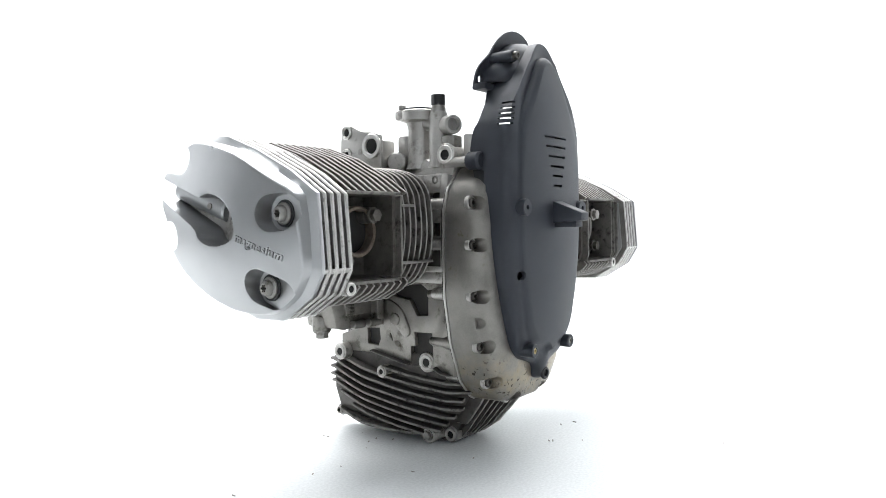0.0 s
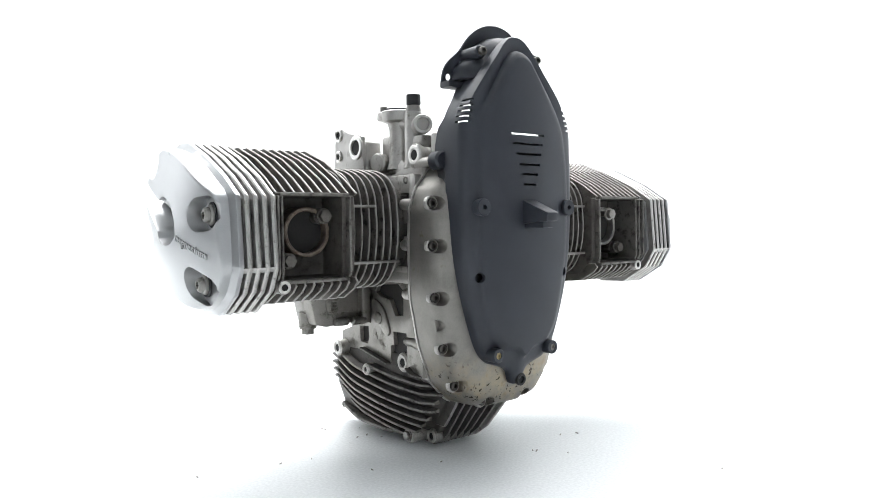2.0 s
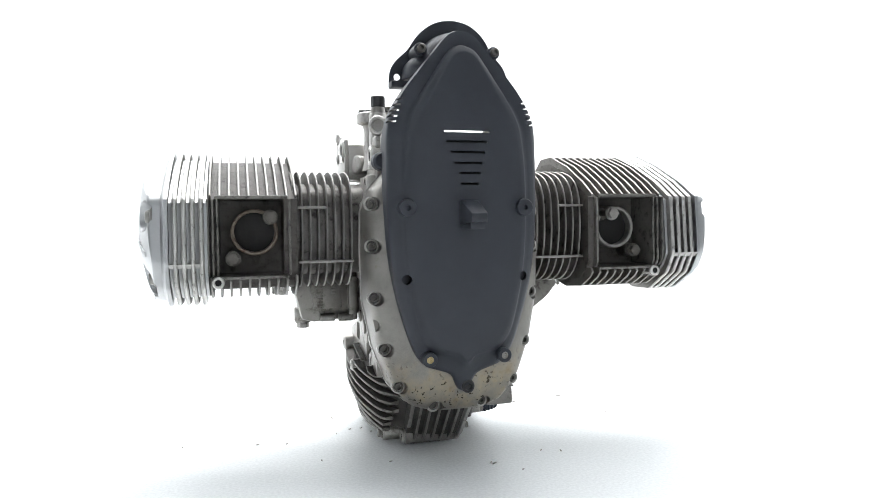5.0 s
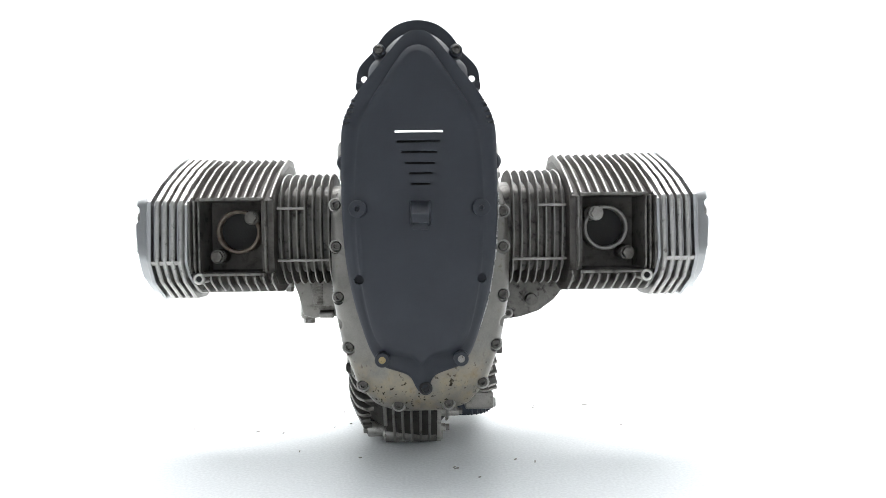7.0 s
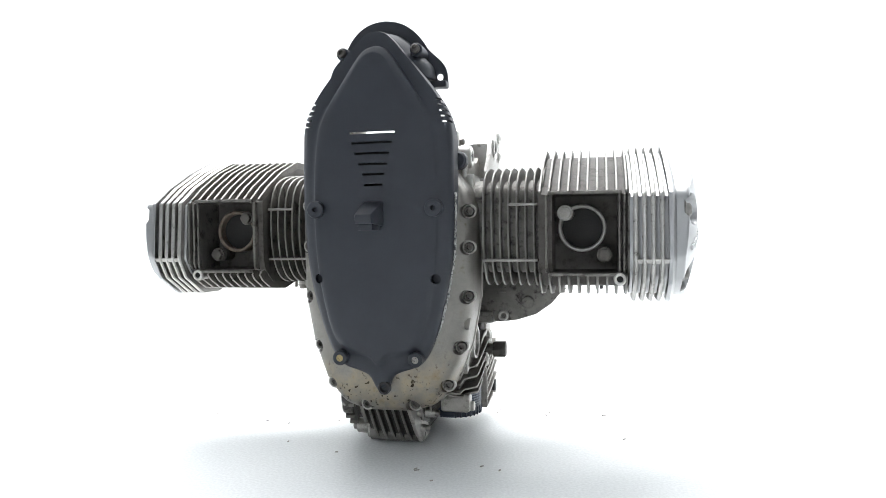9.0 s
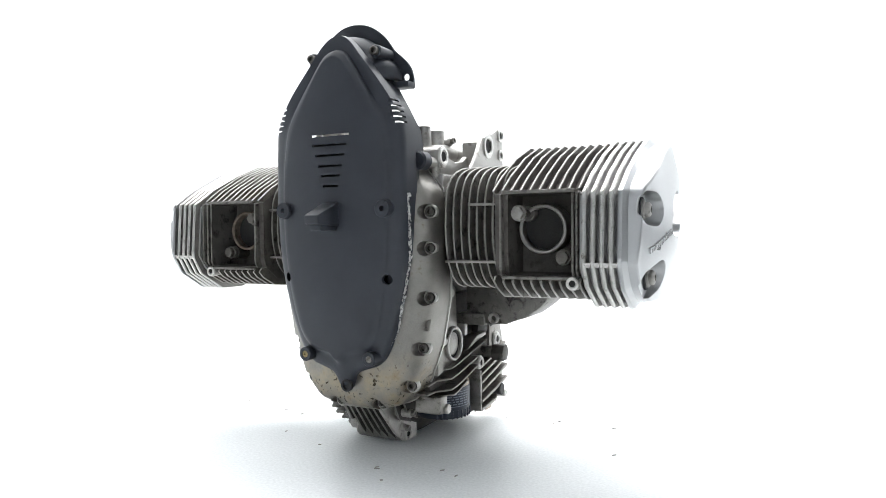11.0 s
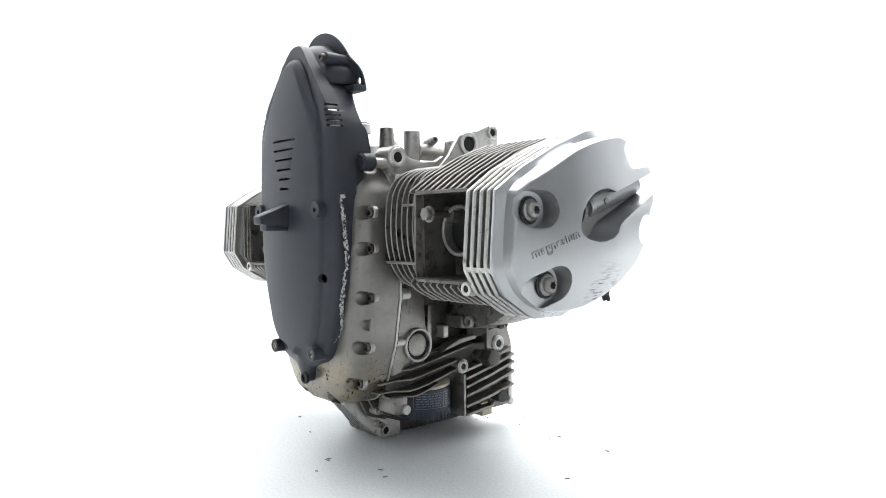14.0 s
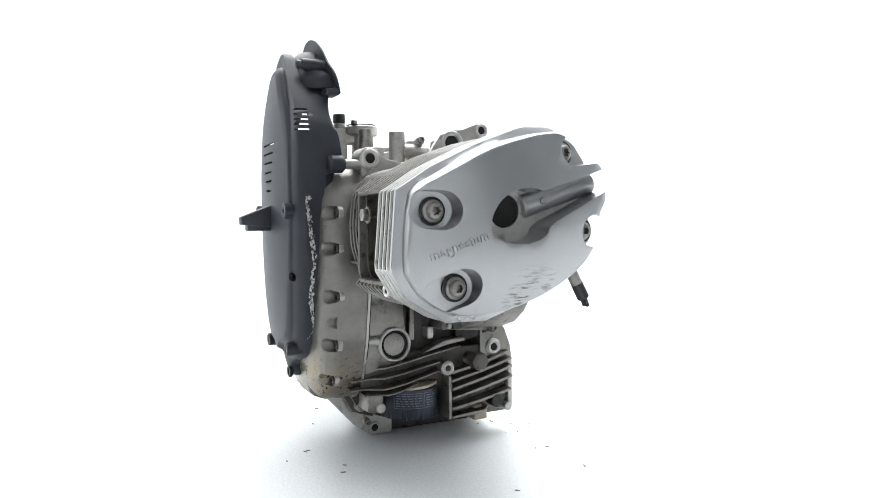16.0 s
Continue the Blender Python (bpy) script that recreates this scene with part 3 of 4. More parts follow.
# ---- plastic front cover ----
def belt_cover():
    # half outline (x, z) of the rim, from the top down
    rim = [(0.0, 0.5042), (0.010, 0.5028), (0.020, 0.4945), (0.030, 0.4825), (0.0450, 0.4640), (0.060, 0.4455), (0.072, 0.4290), (0.0808, 0.4140), (0.0858, 0.4010), (0.0880, 0.3860), (0.0885, 0.365), (0.0887, 0.335), (0.0885, 0.300), (0.0855, 0.250),
           (0.0780, 0.205), (0.0670, 0.165), (0.0580, 0.140), (0.050, 0.127), (0.042, 0.1205), (0.026, 0.1155), (0.014, 0.111), (0.010, 0.103), (0.006, 0.093), (0.0, 0.090)]
    rim = resample_open(spline(rim[:18], 4, False) + rim[18:], 80)
    face = [(0.0, 0.484), (0.012, 0.480), (0.022, 0.468), (0.036, 0.446), (0.050, 0.424), (0.060, 0.405), (0.066, 0.385), (0.070, 0.345), (0.071, 0.300), (0.069, 0.250),
            (0.063, 0.205), (0.054, 0.165), (0.046, 0.150), (0.038, 0.141), (0.025, 0.137), (0.012, 0.134), (0.007, 0.130), (0.004, 0.125), (0.0, 0.124)]
    face = resample_open(spline(face[:13], 4, False) + face[13:], 80)
    n = 180

    def ring(a, b, k, y):
        """Between the outlines a and b by k, at depth y (a function of z)."""
        pts = [(p[0] + (q[0] - p[0]) * k, p[1] + (q[1] - p[1]) * k) for p, q in zip(a, b)]
        return [(x + CX, y(z), z) for x, z in resample(mirror(pts), n)]

    def seat(z):
        return float(np.interp(z, [0.355, 0.44, 0.47], [-0.166, -0.162, -0.152]))

    def back(z):
        """Rear edge of the thin flange behind the step."""
        return float(np.interp(z, [0.346, 0.354, 0.372, 0.392, 0.399, 0.405, 0.430, 0.443, 0.452], [-0.166, -0.149, -0.146, -0.149, -0.151, -0.157, -0.157, -0.152, -0.148]))

    def step(z):
        return float(np.interp(z, [0.345, 0.383, 0.406, 0.428, 0.45, 0.50], [-0.1700, -0.1710, -0.1755, -0.180, -0.183, -0.184]))

    def crest(z):
        return -0.2155 + max(0, z - 0.34) ** 2 * 0.50 + max(0, 0.26 - z) ** 2 * 0.42

    def mid(k):
        return lambda z: seat(z) + (crest(z) - seat(z)) * (k + (1 - k) * 0.55 * min(1, max(0, (z - 0.38) / 0.1)))
    def crown(kx, kz):
        """A ring on the gently arched face, drawn in towards its middle."""
        pts = resample(mirror([(p[0] * kx, 0.305 + (p[1] - 0.305) * kz) for p in face]), n)
        return [(x + CX, crest(z) + 0.0062 * (x / 0.062) ** 2, z) for x, z in pts]
    def sunk(k, d):
        """The band outside the ridge lies lower, above the shoulders only."""
        return lambda z: mid(k)(z) + d * min(1, max(0, (z - 0.385) / 0.05))
    rings = [ring(rim, face, 0.17, back), ring(rim, face, 0.17, lambda z: step(z) + 0.001), ring(rim, face, 0.0, step), ring(rim, face, 0.0, mid(0.50)), ring(rim, face, 0.05, mid(0.66)), ring(rim, face, 0.30, sunk(0.72, 0.001)), ring(rim, face, 0.66, sunk(0.775, 0.0040)),
             ring(rim, face, 0.84, sunk(0.785, 0.0045)),
             ring(rim, face, 0.94, mid(0.825)), ring(rim, face, 1.03, mid(0.85)), *[crown(0.92 - 0.89 * k, 0.972 - 0.49 * k ** 1.4) for k in np.linspace(0, 1, 16)]]
    shell = loft(rings)
    inner = loft([[(CX + (x - CX) * 0.955, y + (0.0032 if i else 0.004), 0.30 + (z - 0.30) * 0.975) for x, y, z in r] for i, r in enumerate(rings)])
    tools = [inner]
    for z, x0, x1 in ((0.3876, -0.0265, 0.0265), (0.3762, -0.0245, 0.0235), (0.3645, -0.0200, 0.0205), (0.3525, -0.0155, 0.0175), (0.3412, -0.0110, 0.0145), (0.3294, -0.0090, 0.0120)):
        tools.append(block(x0 + CX, x1 + CX, -0.24, -0.195, z - 0.0013, z + 0.0013, 0))
    for sgn in (-1, 1):
        for k in range(5):
            z = 0.4235 - 0.0062 * k
            x = 0.0765 + 0.0017 * k
            tools.append(block(CX + sgn * (x + 0.004) - 0.0100, CX + sgn * (x + 0.004) + 0.0100, -0.206, -0.1850, z - 0.0012, z + 0.0012, 0))
        tools.append(turned([(0.0055, 0), (0.0055, 0.05)], (CX + sgn * 0.0690, -0.185, 0.2237), (0, -1, 0), 20))
    shell = cut(shell, tools)
    cover = part("belt_cover", shell, PLASTIC, engine, "charcoal plastic belt cover with vent slots", 62)
    # added black sheet: keeps the bright backdrop out of the lower slots
    inner_o = [(0.0, 0.3815), (0.050, 0.3815), (0.074, 0.365), (0.080, 0.33), (0.080, 0.26), (0.072, 0.20), (0.055, 0.15), (0.0, 0.145)]
    part("vent_backing", loft([[(x + CX, y, z) for x, z in resample(mirror(inner_o), 60)] for y in (-0.1850, -0.182)]), BLACK, cover, "black sheet added behind the vents for their dark depth")
    # bosses
    for sgn in (-1, 1):
        part("boss", turned([(0.0098, 0), (0.0098, 0.012), (0.0090, 0.013), (0.0030, 0.013), (0.0025, 0.008), (0, 0.008)], (CX + sgn * 0.0688, -0.2015, 0.3029), (0, -1, 0), 28), PLASTIC, cover)
        b = part("boss", turned([(0.0086, 0), (0.0084, 0.018), (0.0076, 0.019), (0.0042, 0.019), (0.004, 0.013), (0, 0.013)], (CX + sgn * 0.0445, -0.190, 0.133), (0, -1, 0), 24), PLASTIC, cover)
        part("screw", turned([(0.0041, 0), (0.0041, 0.0035), (0.0018, 0.0040), (0.0017, 0.002), (0, 0.002)], (CX + sgn * 0.0445, -0.2045, 0.133), (0, -1, 0), 16), BRASS if sgn < 0 else STEEL, b, "brass-coloured screw" if sgn < 0 else "")
        part("hole_plug", rod((CX + sgn * 0.0690, -0.188, 0.2237), (CX + sgn * 0.0690, -0.1965, 0.2237), 0.0060), PLASTIC, cover)
        # collars at the rear edges
        part("collar", turned([(0.0085, 0), (0.0108, 0.003), (0.0108, 0.017), (0.0085, 0.02)], (CX + sgn * 0.086, -0.144, 0.3585), (0, -1, 0), 24), PLASTIC, cover)
        part("mount_post", rod((CX + sgn * 0.0865, -0.105, 0.3585), (CX + sgn * 0.0865, -0.145, 0.3585), 0.0062), CAST, cover)
    part("tip_screw", turned([(0.0078, 0), (0.0078, 0.003), (0.0070, 0.0040), (0.0048, 0.0040), (0.0045, 0.001), (0, 0.001)], (CX + 0.004, -0.1915, 0.0970), (0, -1, 0), 24), BLACK, cover, "black socket screw")
    # wedge-shaped hook on the face
    wedge = loft([[(CX - 0.011, -0.209, 0.3135), (CX + 0.0125, -0.209, 0.3135), (CX + 0.0125, -0.209, 0.2835), (CX - 0.011, -0.209, 0.2835)],
                  [(CX - 0.0085, -0.252, 0.2965), (CX + 0.0100, -0.252, 0.2965), (CX + 0.0100, -0.251, 0.2868), (CX - 0.0085, -0.251, 0.2868)]])
    soften(wedge, 0.0015, 30, 2)
    join(wedge, block(CX - 0.0075, CX + 0.0090, -0.244, -0.208, 0.2790, 0.2875, 0.0012))
    part("hook", wedge, PLASTIC, cover)
    # arched hood behind the top, with its ears
    arch = spline([(0.0, 0.5243), (0.0125, 0.5228), (0.0237, 0.519), (0.033, 0.513), (0.0405, 0.506), (0.0465, 0.498), (0.052, 0.4895), (0.0600, 0.4820), (0.067, 0.475), (0.0718, 0.467), (0.0735, 0.458)], 4, False) + [
        (0.0735, 0.4455), (0.062, 0.4455), (0.055, 0.452), (0.040, 0.470), (0.0, 0.485)]
    hood = loft([[(x + CX, y - (z - 0.450) * 0.20, z) for x, z in resample(mirror(arch), 160)] for y in (-0.142, -0.1455)])
    hood = cut(hood, [turned([(0.0038, 0), (0.0038, 0.06)], (CX + sgn * 0.0640, -0.12, 0.4580), (0, -1, 0), 16) for sgn in (-1, 1)])
    part("hood", soften(hood, 0.0008, 40, 1), PLASTIC, cover)
    for sgn in (-1, 1):
        part("ear_shelf", block(*sorted((CX + sgn * 0.046, CX + sgn * 0.0735)), -0.160, -0.1425, 0.4440, 0.4515, 0.0012), PLASTIC, cover)
    arch2 = [(x * 0.80, 0.47 + (z - 0.47) * 0.68) for x, z in arch]
    neck = loft([[(x + CX, y, z) for x, z in resample(mirror([(p[0] * k, 0.45 + (p[1] - 0.45) * k2) for p in arch2]), 90)] for y, k, k2 in ((-0.146, 1.0, 1.0), (-0.160, 0.99, 1.03), (-0.172, 0.92, 1.0), (-0.182, 0.75, 0.85), (-0.192, 0.5, 0.6))])
    part("neck", neck, PLASTIC, cover)
    for sgn in (-1, 1):
        b = part("boss", rod((CX + sgn * 0.0440, -0.150, 0.4835), (CX + sgn * 0.0440, -0.1825, 0.4835), 0.0075), PLASTIC, cover)
        put("screw", SOCKET_OILED, b, (CX + sgn * 0.0440, -0.182, 0.4835), (0, -1, 0), "", 0.9)
    return cover


belt_cover()


# ---- sump ----
def drop(y):
    """How far the sump's side fins sink from rear to front."""
    return float(np.interp(y, [-0.138, -0.10, -0.066, -0.03, 0.02, 0.079], [-0.037, -0.036, -0.030, -0.024, -0.016, 0.0]))


def strip(points, out, depth, thick, bevel=0.0007):
    """A rib along points: out gives the way it stands off, depth how far, thick how tall."""
    rings = []
    for i, p in enumerate(points):
        o = Vector(out(i) if callable(out) else out).normalized()
        p = Vector(p)
        u = Vector((0, 0, thick / 2))
        rings.append([p - u, p + o * depth - u * 0.6, p + o * depth + u * 0.6, p + u])
    return soften(loft(rings), bevel, 40, 1)


def sump():
    def level(z, x0, x1, y0, y1, nose=0.5):
        pts = [(x1, y1), (x0, y1), (x0, y0 + 0.070), (x0 * 0.86, y0 + 0.030), (x0 * nose, y0), (x1 * 0.4, y0), (x1, y0 + 0.05)]
        return [(x, y, z) for x, y in pts]
    rings = [level(0.003, -0.044, 0.012, -0.080, 0.060), level(0.012, -0.066, 0.018, -0.092, 0.085), level(0.030, -0.080, 0.030, -0.105, 0.088),
             level(0.060, -0.090, 0.060, -0.120, 0.088), level(0.090, -0.093, 0.078, -0.126, 0.084), level(0.122, -0.090, 0.078, -0.122, 0.080)]
    body = part("sump", soften(loft(rings), 0.003, 20, 2), GRIME_SHADE, engine, "finned oil sump, dark with road grime")
    # side fins, sinking towards the front
    plan = spline([(-0.0985, 0.088), (-0.1055, 0.040), (-0.1065, 0.0), (-0.102, -0.050), (-0.087, -0.100), (-0.060, -0.136)], 5, False)
    for k, z0 in enumerate((0.1125, 0.1015, 0.0910, 0.0805, 0.0700, 0.0585, 0.0470, 0.1232)):
        shrink = (0.0, 0.0, 0.0, 0.001, 0.005, 0.010, 0.017, 0.0)[k]
        pts = []
        for x, y in plan:
            if k == 0 and y > 0.056 or k == 7 and y > -0.018 or (5 <= k < 7 and y > 0.075 - 0.02 * (k - 5)):
                continue
            z = z0 + drop(y)
            if y < float(np.interp(z, [0.0, 0.02, 0.04, 0.06, 0.08], [-0.090, -0.104, -0.118, -0.132, -0.140])) + 0.010:
                continue
            pts.append((x + 0.012 + shrink, y + shrink * 0.5, z))
        # upper and lower faces carry grime and the painted dark between fins
        part("sump_fin", strip(pts, lambda i: (-1, -0.35 if pts[i][1] < -0.08 else 0, 0), 0.012, 0.0052), OILY, body, sides=(GRIME_SHADE, "z"))
    part("sump_fin", strip(spline([(-0.088, 0.012, 0.1195), (-0.088, -0.020, 0.1135), (-0.088, -0.052, 0.1075)], 4, False), (-1, 0, 0), 0.012, 0.0032), OILY, body, sides=(GRIME_SHADE, "z"))
    part("sump_fin", strip(spline([(-0.088, -0.094, 0.1080), (-0.088, -0.105, 0.1020), (-0.082, -0.120, 0.0995)], 4, False), (-1, 0, 0), 0.012, 0.0032), OILY, body, sides=(GRIME_SHADE, "z"))
    part("bottom_rim", strip(spline([(-0.072, 0.086, 0.0290), (-0.074, 0.060, 0.0215), (-0.074, 0.032, 0.0155), (-0.070, -0.019, 0.0138), (-0.060, -0.062, 0.0150)], 4, False), (-1, 0, 0), 0.013, 0.0065), OILY, body)
    # front fins stand upright
    def nose(f, back):
        """Outline of the sump's front at f across it, set back by a little."""
        return [(-0.060, 0.003), (-0.090 + back, 0.003), (-0.104 - 0.010 * f + back, 0.020), (-0.118 - 0.014 * f + back, 0.040), (-0.132 - 0.018 * f + back, 0.060),
                (-0.138 - 0.018 * f + back, 0.070), (-0.10, 0.074), (-0.06, 0.05)]
    part("front_core", loft([[(x, y, z) for y, z in nose(f, 0.0095)] for x, f in ((-0.050, 0.0), (0.018, 1.0))]), GRIME_SHADE, body)
    for k in range(7):
        x = -0.0525 + 0.0112 * k
        t = 0.0048 if k in (0, 6) else 0.0034
        o = nose(k / 6, 0.0)
        if k == 0:
            o = [(-0.080, 0.030), (-0.110, 0.030)] + o[3:]
        # flanks of the front fins are coloured for grime and gap shade
        part("front_fin", prism(o, "x", x, x + t, 0.0007, 1), CAST if k == 6 else FIN, body, sides=(CAST if k == 6 else GRIME_SHADE, "x"))
    part("front_fin", prism([(-0.09, 0.030), (-0.120, 0.040), (-0.135, 0.068), (-0.10, 0.07)], "x", 0.026, 0.029, 0.0007, 1), FIN, body, sides=(GRIME_SHADE, "x"))
    part("front_fin", prism([(-0.09, 0.036), (-0.115, 0.046), (-0.128, 0.068), (-0.10, 0.07)], "x", 0.036, 0.039, 0.0007, 1), FIN, body, sides=(GRIME_SHADE, "x"))
    part("bolt_bar", rod((-0.0515, -0.0850, 0.0128), (0.0185, -0.0850, 0.0128), 0.0105), FIN, body)
    part("bolt_eye", ring_of((0.0195, -0.0850, 0.0128), (1, 0, 0), 0.0085, 0.0048, 0.003), CAST, body)
    part("bolt_eye", ring_of((-0.0520, -0.0850, 0.0128), (-1, 0, 0), 0.0085, 0.0048, 0.003), CAST, body)
    for x, s in ((0.0210, 1), (-0.0535, -1)):
        part("dark_bore", rod((x, -0.0850, 0.0128), (x - s * 0.006, -0.0850, 0.0128), 0.005), HOLLOW_SHADE, body)
    b = part("bolt_lug", rod((-0.040, -0.067, 0.0146), (-0.076, -0.067, 0.0146), 0.0100), CAST, body)
    put("bolt", HEX, b, (-0.0755, -0.067, 0.0146), (-1, 0, 0), "", 0.9)
    b = part("bolt_lug", rod((-0.050, 0.092, 0.024), (-0.074, 0.092, 0.024), 0.0085), FIN, body)
    put("bolt", SOCKET, b, (-0.0735, 0.092, 0.024), (-1, 0, 0), "", 0.9)
    # eyes on the flanks
    for x, y, z, r in ((-0.1045, 0.0625, 0.1140, 0.0115), (-0.0900, -0.0760, 0.1115, 0.0125), (-0.1060, -0.0140, 0.0955, 0.0080), (0.0850, 0.0635, 0.1180, 0.0115), (0.0920, -0.0100, 0.0975, 0.0095)):
        s = 1 if x > 0 else -1
        lug = part("mounting_lug", rod((x - s * 0.035, y, z), (x, y, z), r), CAST, body)
        part("lug_eye", ring_of((x - s * 0.001, y, z), (s, 0, 0), r * 0.85, r * 0.46, 0.0025), WORN if y > 0.05 else CAST, lug)
        part("dark_bore", rod((x - s * 0.002, y, z), (x + s * 0.0004, y, z), r * 0.48), HOLLOW_SHADE, lug)
    # right flank: long ribs, rear fins, upright plate
    for row in ([(-0.134, 0.1022), (-0.083, 0.1087), (-0.028, 0.1190), (0.010, 0.1255)], [(-0.1345, 0.0904), (-0.083, 0.0958), (-0.020, 0.1072)], [(-0.138, 0.0799), (-0.084, 0.0816), (-0.020, 0.0962)],
                [(-0.120, 0.0720), (-0.084, 0.0735), (-0.052, 0.0825)]):
        pts = [(0.074 if y > -0.10 else 0.060, y, z) for y, z in spline(row, 4, False)]
        # rib faces up and down hold painted gap shade over the grime
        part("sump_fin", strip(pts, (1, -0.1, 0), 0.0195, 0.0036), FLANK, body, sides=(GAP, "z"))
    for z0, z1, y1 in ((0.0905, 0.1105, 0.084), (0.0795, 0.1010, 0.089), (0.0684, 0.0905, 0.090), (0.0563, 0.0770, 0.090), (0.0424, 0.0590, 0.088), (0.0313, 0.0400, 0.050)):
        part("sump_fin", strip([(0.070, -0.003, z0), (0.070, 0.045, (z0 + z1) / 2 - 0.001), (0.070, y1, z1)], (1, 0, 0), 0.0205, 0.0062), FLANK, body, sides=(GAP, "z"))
    part("rib_web", prism([(-0.124, 0.078), (-0.016, 0.088), (-0.016, 0.121), (-0.070, 0.110), (-0.124, 0.101)], "x", 0.055, 0.0745, 0.001), GRIME_SHADE, body)
    part("back_plate", block(0.055, 0.0740, -0.004, 0.094, 0.026, 0.112, 0.002), GAP, body)
    part("end_plate", block(0.050, 0.0905, -0.0085, -0.0045, 0.030, 0.086, 0.001), FLANK, body)
    part("rear_lug", block(0.040, 0.080, 0.035, 0.055, 0.020, 0.040, 0.002), CREAM, body)
    part("rear_edge", block(0.055, 0.0800, 0.088, 0.0965, 0.030, 0.100, 0.003), CAST, body)
    b = part("drain_plug", rod((0.070, 0.065, 0.0455), (0.092, 0.065, 0.0455), 0.0088), BLACK, body, "dark plug")
    part("bolt_lug", rod((0.070, 0.083, 0.035), (0.090, 0.083, 0.035), 0.0055), CAST, body)
    plug = part("pressure_switch", rod((0.075, 0.027, 0.106), (0.096, 0.027, 0.106), 0.0085), OILY, body, "dark pressure switch")
    part("cap", prism([(0.027 + 0.0125 * math.cos(a * math.pi / 3), 0.106 + 0.0125 * math.sin(a * math.pi / 3)) for a in range(6)], "x", 0.095, 0.113, 0.0015), GRIME_SHADE, plug)
    return body


oil_sump = sump()


def oil_filter():
    c = (0.0515, -0.0465)
    can = part("oil_filter", turned([(0.026, 0), (0.0345, 0.002), (0.0365, 0.006), (0.0368, 0.040), (0.034, 0.044)], (*c, 0.032), (0, 0, 1), 48), FILTER, engine, "dark blue spin-on oil filter with printed panels")
    part("filter_ring", turned([(0.034, 0), (0.0360, 0.001), (0.0360, 0.004), (0.032, 0.006)], (*c, 0.0745), (0.05, -0.06, 1), 48), CREAM, can, "cream coloured seat ring")

    def panel(a0, a1, z0, z1, r, mat, name):
        bm = bmesh.new()
        rows = []
        for a in np.linspace(radians(a0), radians(a1), 10):
            rows.append([bm.verts.new((c[0] + q * math.cos(a), c[1] + q * math.sin(a), z)) for q, z in ((r, z0), (r, z1), (r - 0.0006, z1), (r - 0.0006, z0))])
        for p, q in zip(rows, rows[1:]):
            for i in range(4):
                bm.faces.new((p[i], p[(i + 1) % 4], q[(i + 1) % 4], q[i]))
        part(name, bm, mat, can)
    # printed panels: thin borders, rows of bars for the fine print
    for a0, a1 in ((-58, 2), (6, 40)):
        for z0, z1 in ((0.0492, 0.0498), (0.0682, 0.0688)):
            panel(a0, a1, z0, z1, 0.03705, PRINT, "print_bar")
        for a in (a0, a1):
            panel(a - 0.6, a + 0.6, 0.0492, 0.0688, 0.03706, PRINT, "print_bar")
        for k in range(5):
            z = 0.0520 + 0.0032 * k
            a = a0 + 4
            while a < a1 - 6:
                w = random.uniform(3, 11)
                panel(a, min(a + w, a1 - 3), z, z + 0.0013, 0.03705, PRINT, "print_bar")
                a += w + 2.5
    # grip ribs low on the can
    for k in range(14):
        a = radians(-75 + 11 * k)
        p = Vector((c[0] + 0.0362 * math.cos(a), c[1] + 0.0362 * math.sin(a), 0.034))
        part("grip_rib", rod(p, p + Vector((0, 0, 0.011)), 0.0013, 8), FILTER, can)
    lug = part("filter_housing", soften(prism([(-0.120, 0.052), (-0.100, 0.050), (-0.098, 0.072), (-0.118, 0.074)], "x", 0.050, 0.086, 0), 0.003, 30, 2), FLANK, engine, "cast housing lug beside the filter")
    part("round_head", rod((0.080, -0.1030, 0.0565), (0.090, -0.1030, 0.0565), 0.0062), CAST, lug)
    for x, y, z, r in ((0.0300, -0.112, 0.048, 0.0055), (0.014, -0.098, 0.024, 0.0050), (0.032, -0.1215, 0.0700, 0.0060)):
        b = part("screw_lug", rod((x - 0.02, y, z), (x + 0.012, y, z), r), CAST, lug)
        put("screw", SOCKET, b, (x + 0.0115, y, z), (1, 0, 0), "", 0.75)


oil_filter()


